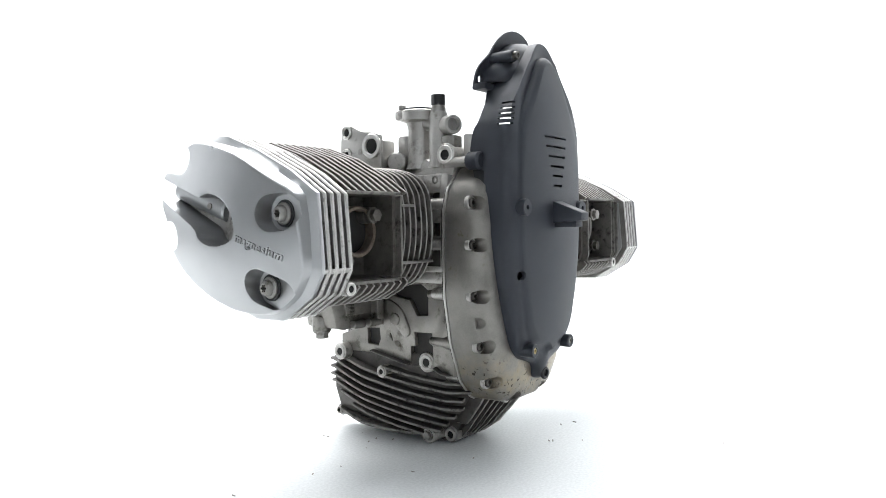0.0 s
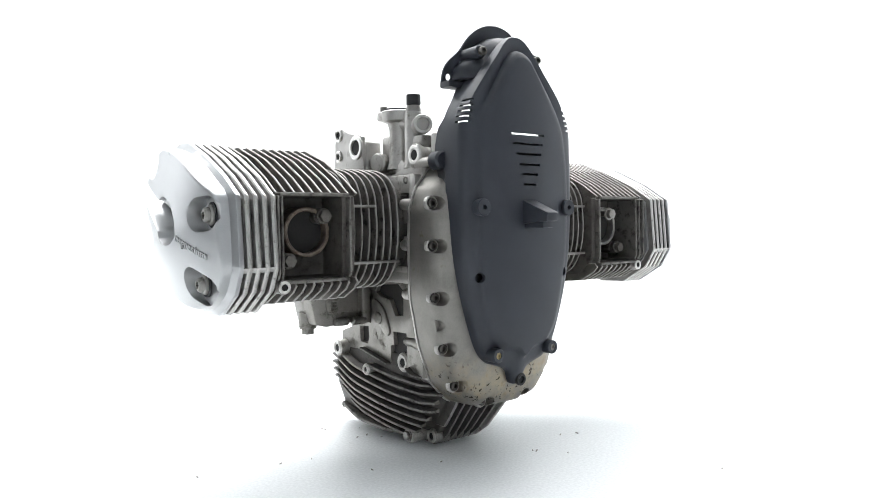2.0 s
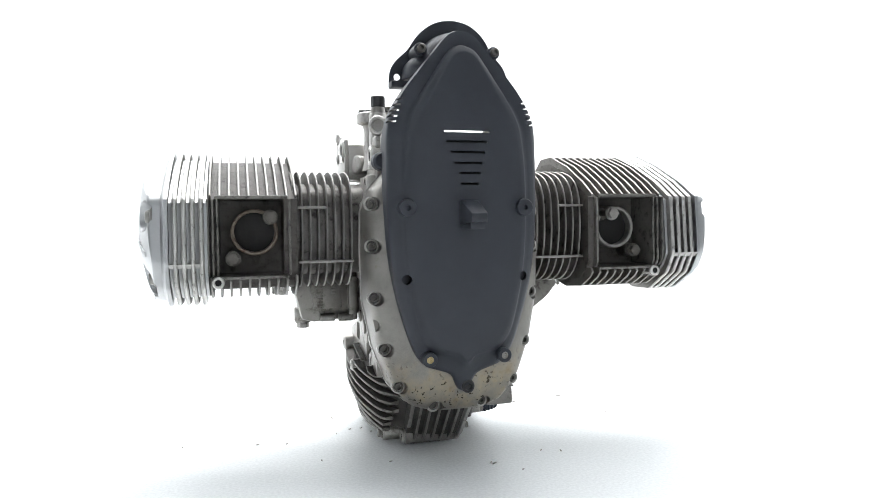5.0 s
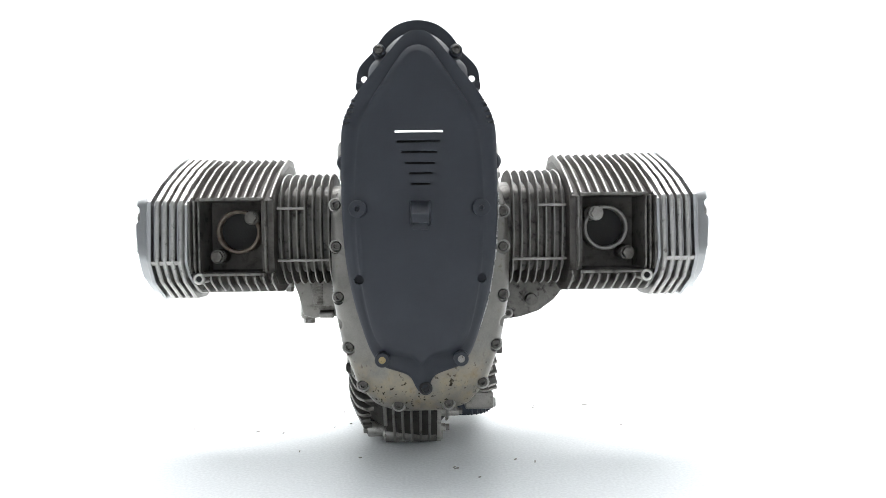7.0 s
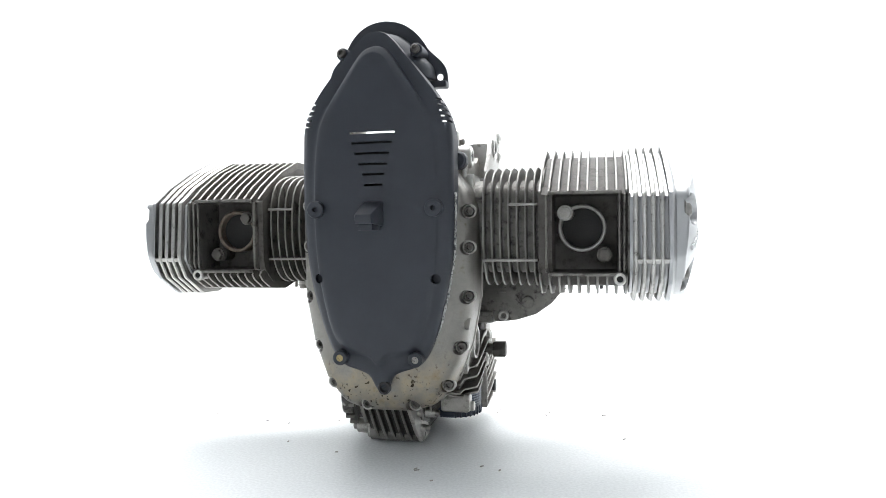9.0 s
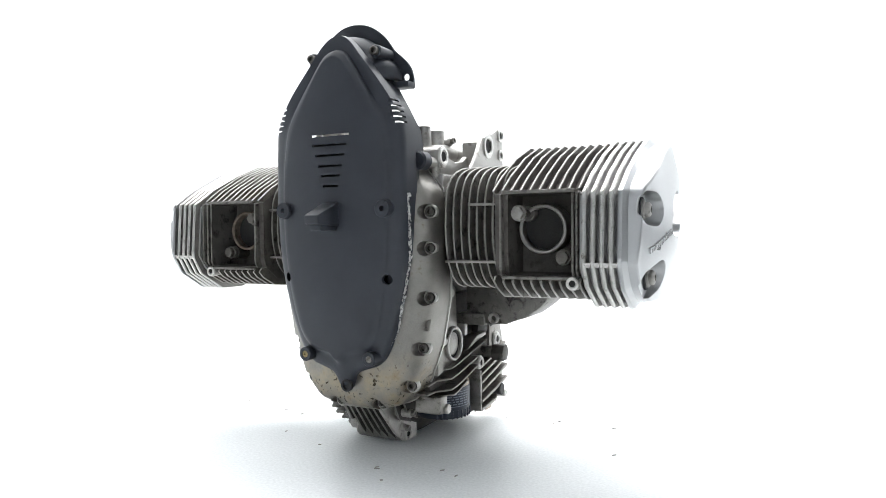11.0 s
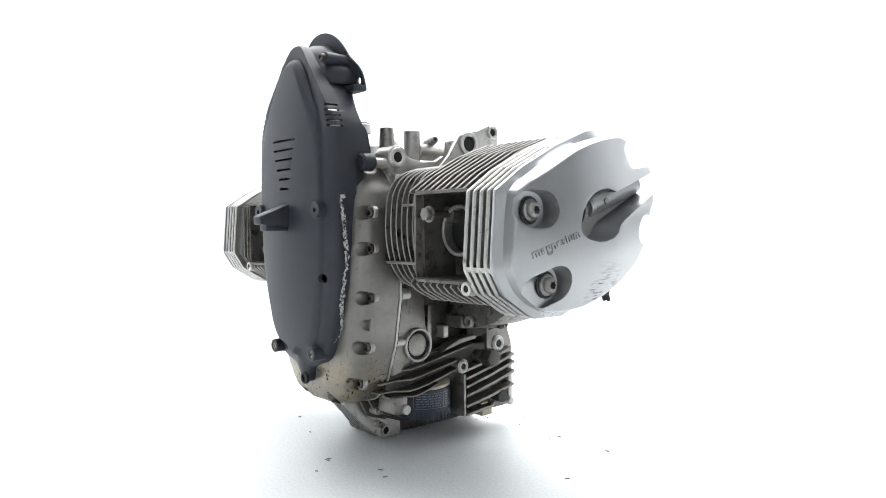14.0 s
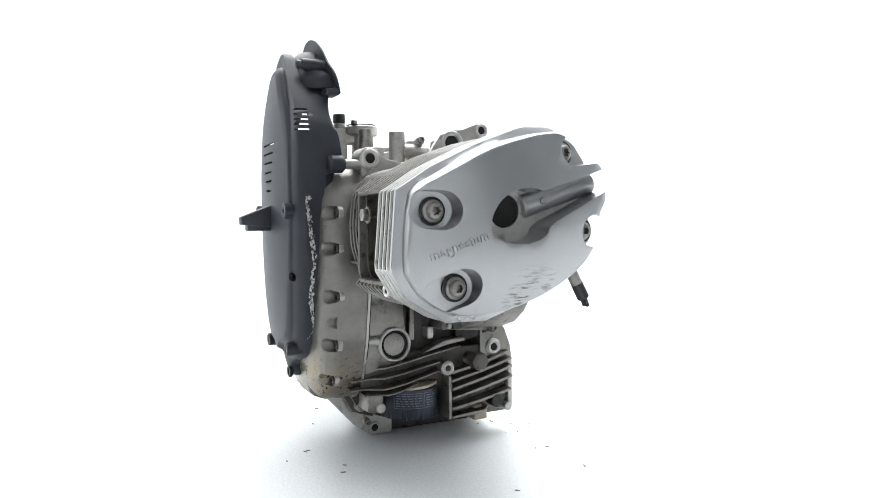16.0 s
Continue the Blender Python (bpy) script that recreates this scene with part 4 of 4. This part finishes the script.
# ---- flanks of the crankcase ----
def flanks():
    def panel(name, outline, s, x0, x1, mat=FLANK, bevel=0.0015, label=""):
        return part(name, prism(outline, "x", s * x0, s * x1, bevel), mat, crank, label)
    # left: one cast wall with oily pockets, their shade painted as black sheets
    pockets = [[(-0.026, 0.2069), (-0.0713, 0.2102), (-0.0829, 0.2023), (-0.0823, 0.1706), (-0.0641, 0.1693), (-0.0578, 0.1796), (-0.0524, 0.1886), (-0.0286, 0.1923), (-0.019, 0.1969)],
               [(-0.0591, 0.1489), (-0.0883, 0.1499), (-0.0902, 0.1060), (-0.0527, 0.1060), (-0.0531, 0.1304), (-0.0606, 0.1318)],
               [(0.0224, 0.148), (-0.0001, 0.1498), (-0.0018, 0.1351), (0.0025, 0.1257), (0.0209, 0.127)]]
    slits = [[(-0.0042, 0.1984), (-0.0085, 0.1987), (-0.0072, 0.1542), (-0.0002, 0.1551)], [(-0.0178, 0.1445), (-0.0196, 0.1445), (-0.0235, 0.1347), (-0.0217, 0.1347)],
             [(-0.0323, 0.1350), (-0.0334, 0.1338), (-0.0424, 0.1257), (-0.0412, 0.1269)]]
    flank = prism([(-0.121, 0.214), (-0.121, 0.098), (-0.0964, 0.104), (-0.0527, 0.106), (0.0047, 0.116), (0.0714, 0.1140), (0.0708, 0.1363), (0.0224, 0.1520), (0.0100, 0.1560), (0.0060, 0.214)], "x", -0.045, -0.0920, 0.0015)
    deep = [prism(o, "x", -0.0835, -0.12) for o in pockets] + [prism(o, "x", -0.086, -0.12) for o in slits]
    flank = part("left_flank", soften(cut(flank, deep), 0.0014, 40, 2), FLANK, crank, "pale cast flank with oily pockets, their shade painted black", 40)
    # black sheets set nearly flush stand for each pocket's dark depth
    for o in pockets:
        part("pocket_floor", prism(inset(o, 0.0006), "x", -0.0830, -0.0865), RECESS_SHADE, flank, "oily black sheet standing for the pocket's shade")
    o = resample(spline([(-0.0160, 0.1880), (-0.038, 0.1783), (-0.049, 0.161), (-0.0534, 0.147), (-0.0448, 0.1419), (-0.0326, 0.1525), (-0.0164, 0.169)], 4), 48)
    part("oval_pad", soften(loft([[(-0.0900, y, z) for y, z in o], [(-0.0950, y, z) for y, z in o]]), 0.0012, 40, 2), FLANK, flank)
    part("round_boss", rod((-0.090, -0.030, 0.1635), (-0.0975, -0.030, 0.1635), 0.0078, 24), FLANK, flank)
    for y0, y1, z in ((-0.083, -0.121, 0.1985), (-0.086, -0.121, 0.1400)):
        part("bolt_pillar", turned([(0.0048, 0), (0.0055, 0.002), (0.0060, 0.020), (0.0085, 0.026), (0.0085, abs(y1 - y0))], (-0.0905, y0, z), (0, -1, 0), 20), FLANK, flank)
    panel("rear_flank", [(0.020, 0.192), (0.024, 0.153), (0.072, 0.137), (0.082, 0.125), (0.082, 0.190)], -1, 0.045, 0.0700, GRIME_SHADE)
    panel("upper_ledge", [(-0.121, 0.212), (-0.121, 0.230), (-0.100, 0.228), (-0.020, 0.222), (0.04, 0.222), (0.04, 0.212)], -1, 0.045, 0.0950, CAST)
    for z in (0.328, 0.289, 0.268):
        panel("side_rib", [(-0.121, z - 0.003), (-0.121, z + 0.003), (-0.080, z + 0.002), (-0.080, z - 0.002)], -1, 0.080, 0.0985, CAST)
        panel("side_rib", [(-0.121, z - 0.008), (-0.121, z - 0.002), (-0.080, z - 0.003), (-0.080, z - 0.007)], 1, 0.074, 0.0925, CAST)
    # cast walls behind the flange with their square openings
    for s, x0, x1 in ((-1, 0.086, 0.0985), (1, 0.080, 0.0925)):
        w = prism([(-0.121, 0.226), (-0.121, 0.345), (-0.060, 0.345), (-0.050, 0.226)], "x", s * x0, s * x1, 0.002)
        holes = [block(*sorted((s * 0.05, s * 0.12)), y0, y1, z0, z1, 0.002) for y0, y1, z0, z1 in ((-0.109, -0.090, 0.3085, 0.3230), (-0.112, -0.085, 0.2705, 0.2860), (-0.110, -0.080, 0.2330, 0.2570))]
        part("side_wall", cut(w, holes), CAST, crank)
    panel("seam_wall", [(-0.121, 0.230), (-0.121, 0.345), (-0.112, 0.345), (-0.108, 0.320), (-0.108, 0.230)], -1, 0.070, 0.1000, CAST)
    panel("seam_wall", [(-0.121, 0.212), (-0.121, 0.345), (-0.112, 0.345), (-0.108, 0.320), (-0.108, 0.212)], 1, 0.064, 0.0950, CAST)
    # right
    panel("smooth_flank", [(-0.121, 0.212), (-0.082, 0.210), (-0.070, 0.204), (-0.068, 0.160), (-0.062, 0.128), (-0.070, 0.112), (-0.121, 0.100)], 1, 0.045, 0.0850)
    panel("middle_flank", [(-0.069, 0.192), (-0.069, 0.112), (0.02, 0.130), (0.082, 0.140), (0.082, 0.19)], 1, 0.045, 0.0640, GRIME_SHADE)
    panel("upright_rib", [(-0.0560, 0.180), (-0.0500, 0.180), (-0.0500, 0.136), (-0.0580, 0.136)], 1, 0.060, 0.0760)
    rim = part("core_plug", ring_of((0.080, -0.0830, 0.1345), (1, 0, 0), 0.0215, 0.0180, 0.0105, 40), CAST, crank, "round pressed core plug in a raised rim")
    # black disc under the rim for the shade of a deeper groove
    part("plug_groove", turned([(0.0179, 0), (0.0179, 0.0010), (0.0, 0.0010)], (0.0848, -0.0830, 0.1345), (1, 0, 0), 36), HOLLOW_SHADE, rim, "black disc for the groove's shade inside the rim")
    part("plug_disc", turned([(0.0140, 0), (0.0140, 0.0012), (0.0125, 0.0020), (0.002, 0.0020)], (0.0852, -0.0830, 0.1345), (1, 0, 0), 36), FIN, rim)
    for y, z, w in ((-0.029, 0.1440, 0.0045),):
        part("cast_nub", block(0.060, 0.080, y - w, y + w, z - 0.008, z + 0.008, 0.002), CAST, crank)
    panel("cast_pad", [(-0.045, 0.119), (-0.010, 0.127), (0.018, 0.131), (0.016, 0.136), (-0.012, 0.134), (-0.030, 0.127)], 1, 0.070, 0.0880)
    # raised black piece in place of a hollow's shade
    panel("pocket_shade", [(0.008, 0.128), (0.042, 0.133), (0.042, 0.150), (0.008, 0.148)], 1, 0.070, 0.0800, RECESS_SHADE)
    ear = panel("rear_ear", [(0.044, 0.106), (0.094, 0.100), (0.092, 0.118), (0.083, 0.142), (0.071, 0.152), (0.044, 0.150)], 1, 0.055, 0.0815)
    # black piece on the ear, again painting a pocket's shade
    part("pocket_shade", prism([(0.047, 0.137), (0.066, 0.141), (0.063, 0.150), (0.047, 0.148)], "x", 0.078, 0.0822, 0.0012), BLACK, ear)
    # chain housings hanging below the barrels
    left = part("chain_housing", prism([(-0.085, 0.222), (-0.150, 0.222), (-0.186, 0.214), (-0.176, 0.186), (-0.170, 0.158), (-0.154, 0.154), (-0.110, 0.157), (-0.085, 0.166)], "y", 0.000, 0.052, 0.003), FLANK, engine, "cast chain housing under the barrel")
    part("housing_edge", block(-0.108, -0.096, -0.012, 0.004, 0.156, 0.215, 0.002), FLANK, left)
    part("raised_panel", prism([(-0.118, 0.206), (-0.160, 0.206), (-0.154, 0.172), (-0.116, 0.172)], "y", -0.0025, 0.002, 0.0012), FLANK, left)
    for k in range(7):
        for x, h in ((-0.127, 0.0030), (-0.146, 0.0045)):
            if k < 3 and x > -0.13 or x < -0.13:
                part("cast_mark", block(x - h, x + h, -0.0038, -0.0015, 0.200 - 0.0042 * k, 0.2028 - 0.0042 * k, 0.0004), FLANK, left)
    b = part("drain_boss", rod((-0.166, 0.030, 0.172), (-0.166, 0.030, 0.1525), 0.0120), FLANK, left)
    put("drain_bolt", HEX, b, (-0.166, 0.030, 0.1530), (0, 0, -1), "dark hex drain bolt", 1.35)
    for x, y in ((-0.136, -0.004), (-0.112, -0.008)):
        b = part("foot_boss", rod((x - 0.010, y, 0.1600), (x + 0.010, y, 0.1600), 0.0055), STEEL, left)
    right = part("chain_housing", prism([(0.075, 0.222), (0.150, 0.222), (0.190, 0.212), (0.197, 0.196), (0.181, 0.177), (0.160, 0.162), (0.135, 0.154), (0.113, 0.151), (0.075, 0.154)], "y", -0.020, 0.050, 0.003), OILY, engine, "oily cast chain housing under the barrel")
    part("round_boss", rod((0.1495, -0.018, 0.1785), (0.1495, -0.0265, 0.1785), 0.0085, 24), OILY, right)
    part("housing_edge", prism([(-0.024, 0.150), (0.056, 0.143), (0.056, 0.160), (-0.024, 0.166)], "x", 0.060, 0.1035, 0.0025), OILY, right)
    for y, z in ((-0.010, 0.1565), (0.049, 0.1480)):
        b = part("bolt_lug", rod((0.090, y, z), (0.108, y, z), 0.0062), OILY, right)
        put("screw", SOCKET, b, (0.1075, y, z), (1, 0, 0), "", 0.8)
    part("eye_boss", ring_of((0.1163, -0.019, 0.1602), (0, -1, 0), 0.0072, 0.0036, 0.006, 24), CAST, right, "worn eye")
    for k in range(4):
        part("cast_mark", block(0.112, 0.120, -0.0222, -0.0190, 0.206 - 0.0050 * k, 0.2085 - 0.0050 * k, 0.0004), OILY, right)
    for s, dy in ((1, -0.010), (-1, 0.022)):
        nub = part("head_stud", rod((s * 0.192, dy, 0.215), (s * 0.192, dy, 0.196), 0.0068), CAST, engine)
        put("nut", HEX, nub, (s * 0.192, dy, 0.197), (0, 0, -1), "", 0.95)
        part("stud_tip", rod((s * 0.205, dy + 0.005, 0.212), (s * 0.205, dy + 0.005, 0.192), 0.0024, 10), STEEL, nub)


flanks()


# ---- upper castings ----
def upper():
    # lifting plates with their eyes
    for s, x, big, small, third in ((-1, -0.1125, (-0.0105, 0.3845), (0.0335, 0.4050), (0.0340, 0.3765)), (1, 0.1035, (-0.0070, 0.3870), (0.0365, 0.4050), (0.0365, 0.3780))):
        if s < 0:
            o = [(0.048, 0.345), (0.0455, 0.390), (0.043, 0.408), (0.036, 0.4145), (0.027, 0.4135), (0.008, 0.4045), (-0.012, 0.4020), (-0.024, 0.398), (-0.027, 0.345)]
        else:
            o = [(0.048, 0.345), (0.0465, 0.390), (0.0455, 0.407), (0.039, 0.4145), (0.030, 0.4135), (0.008, 0.4045), (-0.010, 0.4040), (-0.024, 0.396), (-0.040, 0.372), (-0.060, 0.352), (-0.060, 0.345)]
        ob = part("lifting_plate", prism(o, "x", x - s * 0.006, x, 0.0012), CAST, engine, "pale cast plate with three eyes")
        for (y, z), r, b in ((big, 0.0160, 0.0098), (small, 0.0092, 0.0052), (third, 0.0080, 0.0042)):
            part("eye", ring_of((x - s * 0.001, y, z), (s, 0, 0), r, b, 0.0035, 32), BRIGHT, ob, "bright machined eye")
            part("dark_bore", rod((x - s * 0.003, y, z), (x + s * 0.0006, y, z), b * 1.02, 24), HOLLOW_SHADE, ob)
        part("web", block(*sorted((x - s * 0.005, x - s * 0.045)), 0.028, 0.044, 0.345, 0.398, 0.004), CAST, ob)
        part("web", prism([(-0.024, 0.345), (-0.024, 0.392), (0.006, 0.398), (0.006, 0.345)], "x", x - s * 0.005, x - s * 0.030, 0.003), CAST, ob)
    # front ears
    for s, x, y, z in ((-1, -0.0945, -0.1130, 0.3680), (1, 0.0915, -0.1130, 0.3660)):
        ear = part("mounting_ear", rod((x - s * 0.030, y, z), (x, y, z), 0.0140, 32), CAST, engine, "round cast mounting ear")
        part("eye", ring_of((x - s * 0.001, y, z), (s, 0, 0), 0.0120, 0.0066, 0.0022, 32), BRIGHT, ear)
        part("dark_bore", rod((x - s * 0.003, y, z), (x + s * 0.0004, y, z), 0.0067, 24), HOLLOW_SHADE, ear)
        wall = [(-0.1215, 0.340), (-0.1260, 0.366), (-0.113, 0.380), (-0.102, 0.374), (-0.090, 0.3665), (-0.070, 0.3625), (-0.050, 0.3645), (-0.035, 0.373), (-0.030, 0.340)]
        if s < 0:
            wall = [(-0.1215, 0.340), (-0.1260, 0.366), (-0.113, 0.380), (-0.102, 0.368), (-0.090, 0.356), (-0.060, 0.348), (-0.030, 0.346), (-0.030, 0.335)]
        part("ear_wall", prism(wall, "x", x - s * 0.004, x - s * 0.012, 0.0025), CAST, ear)
    b = part("screw_lug", rod((-0.070, -0.1010, 0.3385), (-0.0935, -0.1010, 0.3385), 0.0085), CAST, engine)
    put("screw", SOCKET, b, (-0.0930, -0.1010, 0.3385), (-1, 0, 0), "", 0.9)
    part("deck", block(-0.080, 0.076, -0.119, 0.075, 0.338, 0.3565, 0.006), CAST, engine, "top deck of the crankcase")
    # left tower
    tower = part("thermostat_tower", turned([(0.018, 0), (0.0150, 0.012), (0.0145, 0.050), (0.0170, 0.058), (0.0235, 0.0605), (0.0240, 0.072), (0.0225, 0.0735), (0.017, 0.0735)], (-0.0770, -0.0605, 0.354), (0, 0, 1), 36), CAST, engine, "cast tower with bolted round flange")
    part("flange_lug", block(-0.0975, -0.082, -0.052, -0.036, 0.4155, 0.4275, 0.003), CAST, tower)
    part("gasket", turned([(0.0215, 0), (0.0215, 0.0022)], (-0.0770, -0.0605, 0.4272), (0, 0, 1), 36), BLACK, tower)
    for x, y in ((-0.0912, -0.0440), (-0.0640, -0.0760)):
        put("screw", SOCKET, tower, (x, y, 0.4285), (0, 0, 1), "", 0.85)
    post = part("bleed_column", turned([(0.014, 0), (0.0115, 0.008), (0.0112, 0.066), (0.0100, 0.069)], (-0.0800, -0.0930, 0.354), (0, 0, 1), 28), CAST, engine)
    part("collar", turned([(0.0092, 0), (0.0092, 0.004), (0.0080, 0.008)], (-0.0798, -0.0930, 0.4225), (0, 0, 1), 24), STEEL, post)
    part("cap", prism([(-0.0797 + 0.0092 * math.cos(a * math.pi / 4), -0.0930 + 0.0092 * math.sin(a * math.pi / 4)) for a in range(8)], "z", 0.4305, 0.4440, 0.0012), BLACK, post, "black square-shouldered cap")
    side = part("side_port", turned([(0.0120, 0), (0.0120, 0.026), (0.0108, 0.0275), (0.0080, 0.0275), (0.0075, 0.022), (0, 0.022)], (-0.0735, -0.0960, 0.4050), (-0.45, -0.9, 0), 28), CAST, engine, "capped side port of the tower")
    part("port_disc", turned([(0.0078, 0), (0.0078, 0.002)], Vector((-0.0735, -0.0960, 0.4050)) + Vector((-0.45, -0.9, 0)).normalized() * 0.0215, (-0.45, -0.9, 0), 24), STEEL, side)
    part("bridge", rod((-0.0775, -0.0650, 0.4120), (-0.0800, -0.0930, 0.4080), 0.0095), CAST, side)
    part("small_block", block(-0.090, -0.072, -0.124, -0.104, 0.376, 0.392, 0.003), STEEL, side)
    part("tower_wall", prism([(-0.030, 0.350), (-0.030, 0.398), (-0.046, 0.398), (-0.060, 0.385), (-0.060, 0.350)], "x", -0.086, -0.060, 0.004), CAST, engine)
    part("tower_shoulder", turned([(0.0125, 0), (0.0125, 0.026), (0.010, 0.028)], (-0.074, -0.030, 0.3635), (-1, -0.35, 0.0), 24), CAST, engine)
    part("gusset", prism([(-0.118, 0.340), (-0.095, 0.352), (-0.080, 0.366), (-0.060, 0.350)], "x", -0.090, -0.070, 0.002), CAST, engine)
    # right-hand pipes
    part("stub_pipe", turned([(0.0105, 0), (0.0092, 0.036), (0.0085, 0.050), (0.0070, 0.0505)], (0.0617, -0.1070, 0.354), (0, 0, 1), 24), STEEL, engine, "dark upright stub pipe")
    pipe = part("breather_pipe", ring_of((0.0550, -0.0615, 0.354), (0, 0, 1), 0.0105, 0.0078, 0.0505, 28), CAST, engine, "open breather pipe")
    part("outlet", rod((0.0550, -0.0560, 0.379), (0.050, 0.030, 0.376), 0.0110, 20), CAST, pipe)
    nip = part("nipple", rod((0.046, -0.030, 0.391), (0.062, -0.031, 0.394), 0.0060, 16), CAST, pipe)
    put("screw", SOCKET, nip, (0.0615, -0.0310, 0.3940), (1.0, -0.1, 0.15), "", 0.8)
    part("front_stub", turned([(0.0085, 0), (0.0085, 0.034), (0.007, 0.035)], (-0.0780, -0.1400, 0.357), (0, 0, 1), 20), CAST, engine)
    # sender with its plug behind the right head
    lead = part("sender", rod((0.239, 0.070, 0.238), (0.2405, 0.0830, 0.2130), 0.0070), STEEL, engine, "sensor with cut black plug")
    part("plug", rod((0.2405, 0.0825, 0.2140), (0.2420, 0.0915, 0.1960), 0.0072), BLACK, lead)
    for d in (-0.003, 0.003):
        part("prong", rod((0.2420 + d, 0.0905, 0.1980), (0.2425 + d, 0.0950, 0.1865), 0.0026, 8), BLACK, lead)


upper()


# ---- old sealant along the belt cover's edge ----
def sealant():
    curve = bpy.data.curves.new("sealant", "CURVE")
    curve.dimensions, curve.bevel_depth, curve.bevel_resolution = "3D", 0.0009, 1
    for run in range(6):
        z, end = (0.320, 0.128) if run < 2 else (random.uniform(0.20, 0.322), 0)
        end = end or z - random.uniform(0.025, 0.07)
        pts, ph, amp = [], random.uniform(0, 6), random.uniform(0.0010, 0.0030)
        while z > end:
            x = float(np.interp(z, [0.13, 0.142, 0.165, 0.205, 0.25, 0.30], [0.046, 0.056, 0.067, 0.078, 0.0855, 0.0885]))
            wide = float(np.interp(z, [0.13, 0.16, 0.20, 0.25, 0.29], [0.6, 0.5, 1.0, 0.7, 1.5]))
            wob = 1.5 * amp * wide * (noise.noise((z * 150, ph * 5, 0)) + 0.7 * noise.noise((z * 420, ph * 5, 3)))
            mid = float(np.interp(z, [0.13, 0.142, 0.156, 0.199, 0.238, 0.258, 0.2845, 0.314], [-0.181, -0.188, -0.178, -0.185, -0.1815, -0.1840, -0.1860, -0.1890]))
            pts.append((x + CX + 0.0012, mid + 0.0007 * (run - 3) * wide + wob, z, random.uniform(0.3, 1.7)))
            z -= 0.0013
        sp = curve.splines.new("POLY")
        sp.points.add(len(pts) - 1)
        for q, p in zip(sp.points, pts):
            q.co = (*p[:3], 1)
            q.radius = p[3]
    tmp = new("sealant", curve)
    me = bpy.data.meshes.new_from_object(tmp.evaluated_get(bpy.context.evaluated_depsgraph_get()))
    bpy.data.objects.remove(tmp)
    mesh_part("sealant", me, PRINTW, engine, "pale crumbling sealant smears")


PRINTW = surface("pale_sealant", (0.42, 0.42, 0.41), (0.68, 0.68, 0.67), 0.0, 0.6, 900, 300, 0.2, dirt=(0.06, 0.06, 0.065), dirt_at=(0.50, 0.56), dirt_scale=260)
sealant()


# ---- dirt flakes lying on the turntable ----
def dirt_flakes():
    spots = [(0.036, -0.185, 0.007), (0.130, -0.168, 0.006), (-0.325, -0.002, 0.006), (0.152, -0.367, 0.005), (-0.232, -0.022, 0.005), (-0.195, -0.030, 0.004), (0.169, 0.090, 0.005),
             (-0.159, -0.111, 0.005), (0.108, -0.158, 0.005), (0.248, 0.087, 0.008), (0.165, 0.075, 0.005), (0.274, -0.023, 0.006), (0.033, -0.181, 0.005), (-0.080, -0.140, 0.004), (0.060, -0.215, 0.004)]
    spots += [(random.uniform(0.03, 0.10), random.uniform(0.06, 0.14), random.uniform(0.002, 0.004)) for _ in range(14)]
    spots += [(random.uniform(-0.13, -0.08), random.uniform(-0.02, 0.08), random.uniform(0.002, 0.004)) for _ in range(8)]
    out = []
    for x, y, r in spots:
        r *= 0.62
        a = random.uniform(0, 6.28)
        n = 7
        o = []
        for k in range(n):
            u, v = r * math.cos(6.283 * k / n) * random.uniform(0.7, 1.1), 0.28 * r * math.sin(6.283 * k / n) * random.uniform(0.6, 1.2)
            o.append((x + u * math.cos(a) - v * math.sin(a), y + u * math.sin(a) + v * math.cos(a)))
        ob = part("dirt_flake", prism(o, "z", 0.0, 0.0012, 0.0002, 1), FLAKE, None, "small grey flake of dirt lying on the white turntable")
        out.append(tagged(ob, category="dirt flake", group="dirt flakes on the turntable"))
    return out


flakes = dirt_flakes()


# ---- what moves: the turntable and all that stands on it ----
def motions():
    rows = [(t, pose(0, 0, 0, 0, 0, a)) for t, a in TURN]
    for ob in [engine, turntable] + flakes:
        walk(ob, rows)


motions()
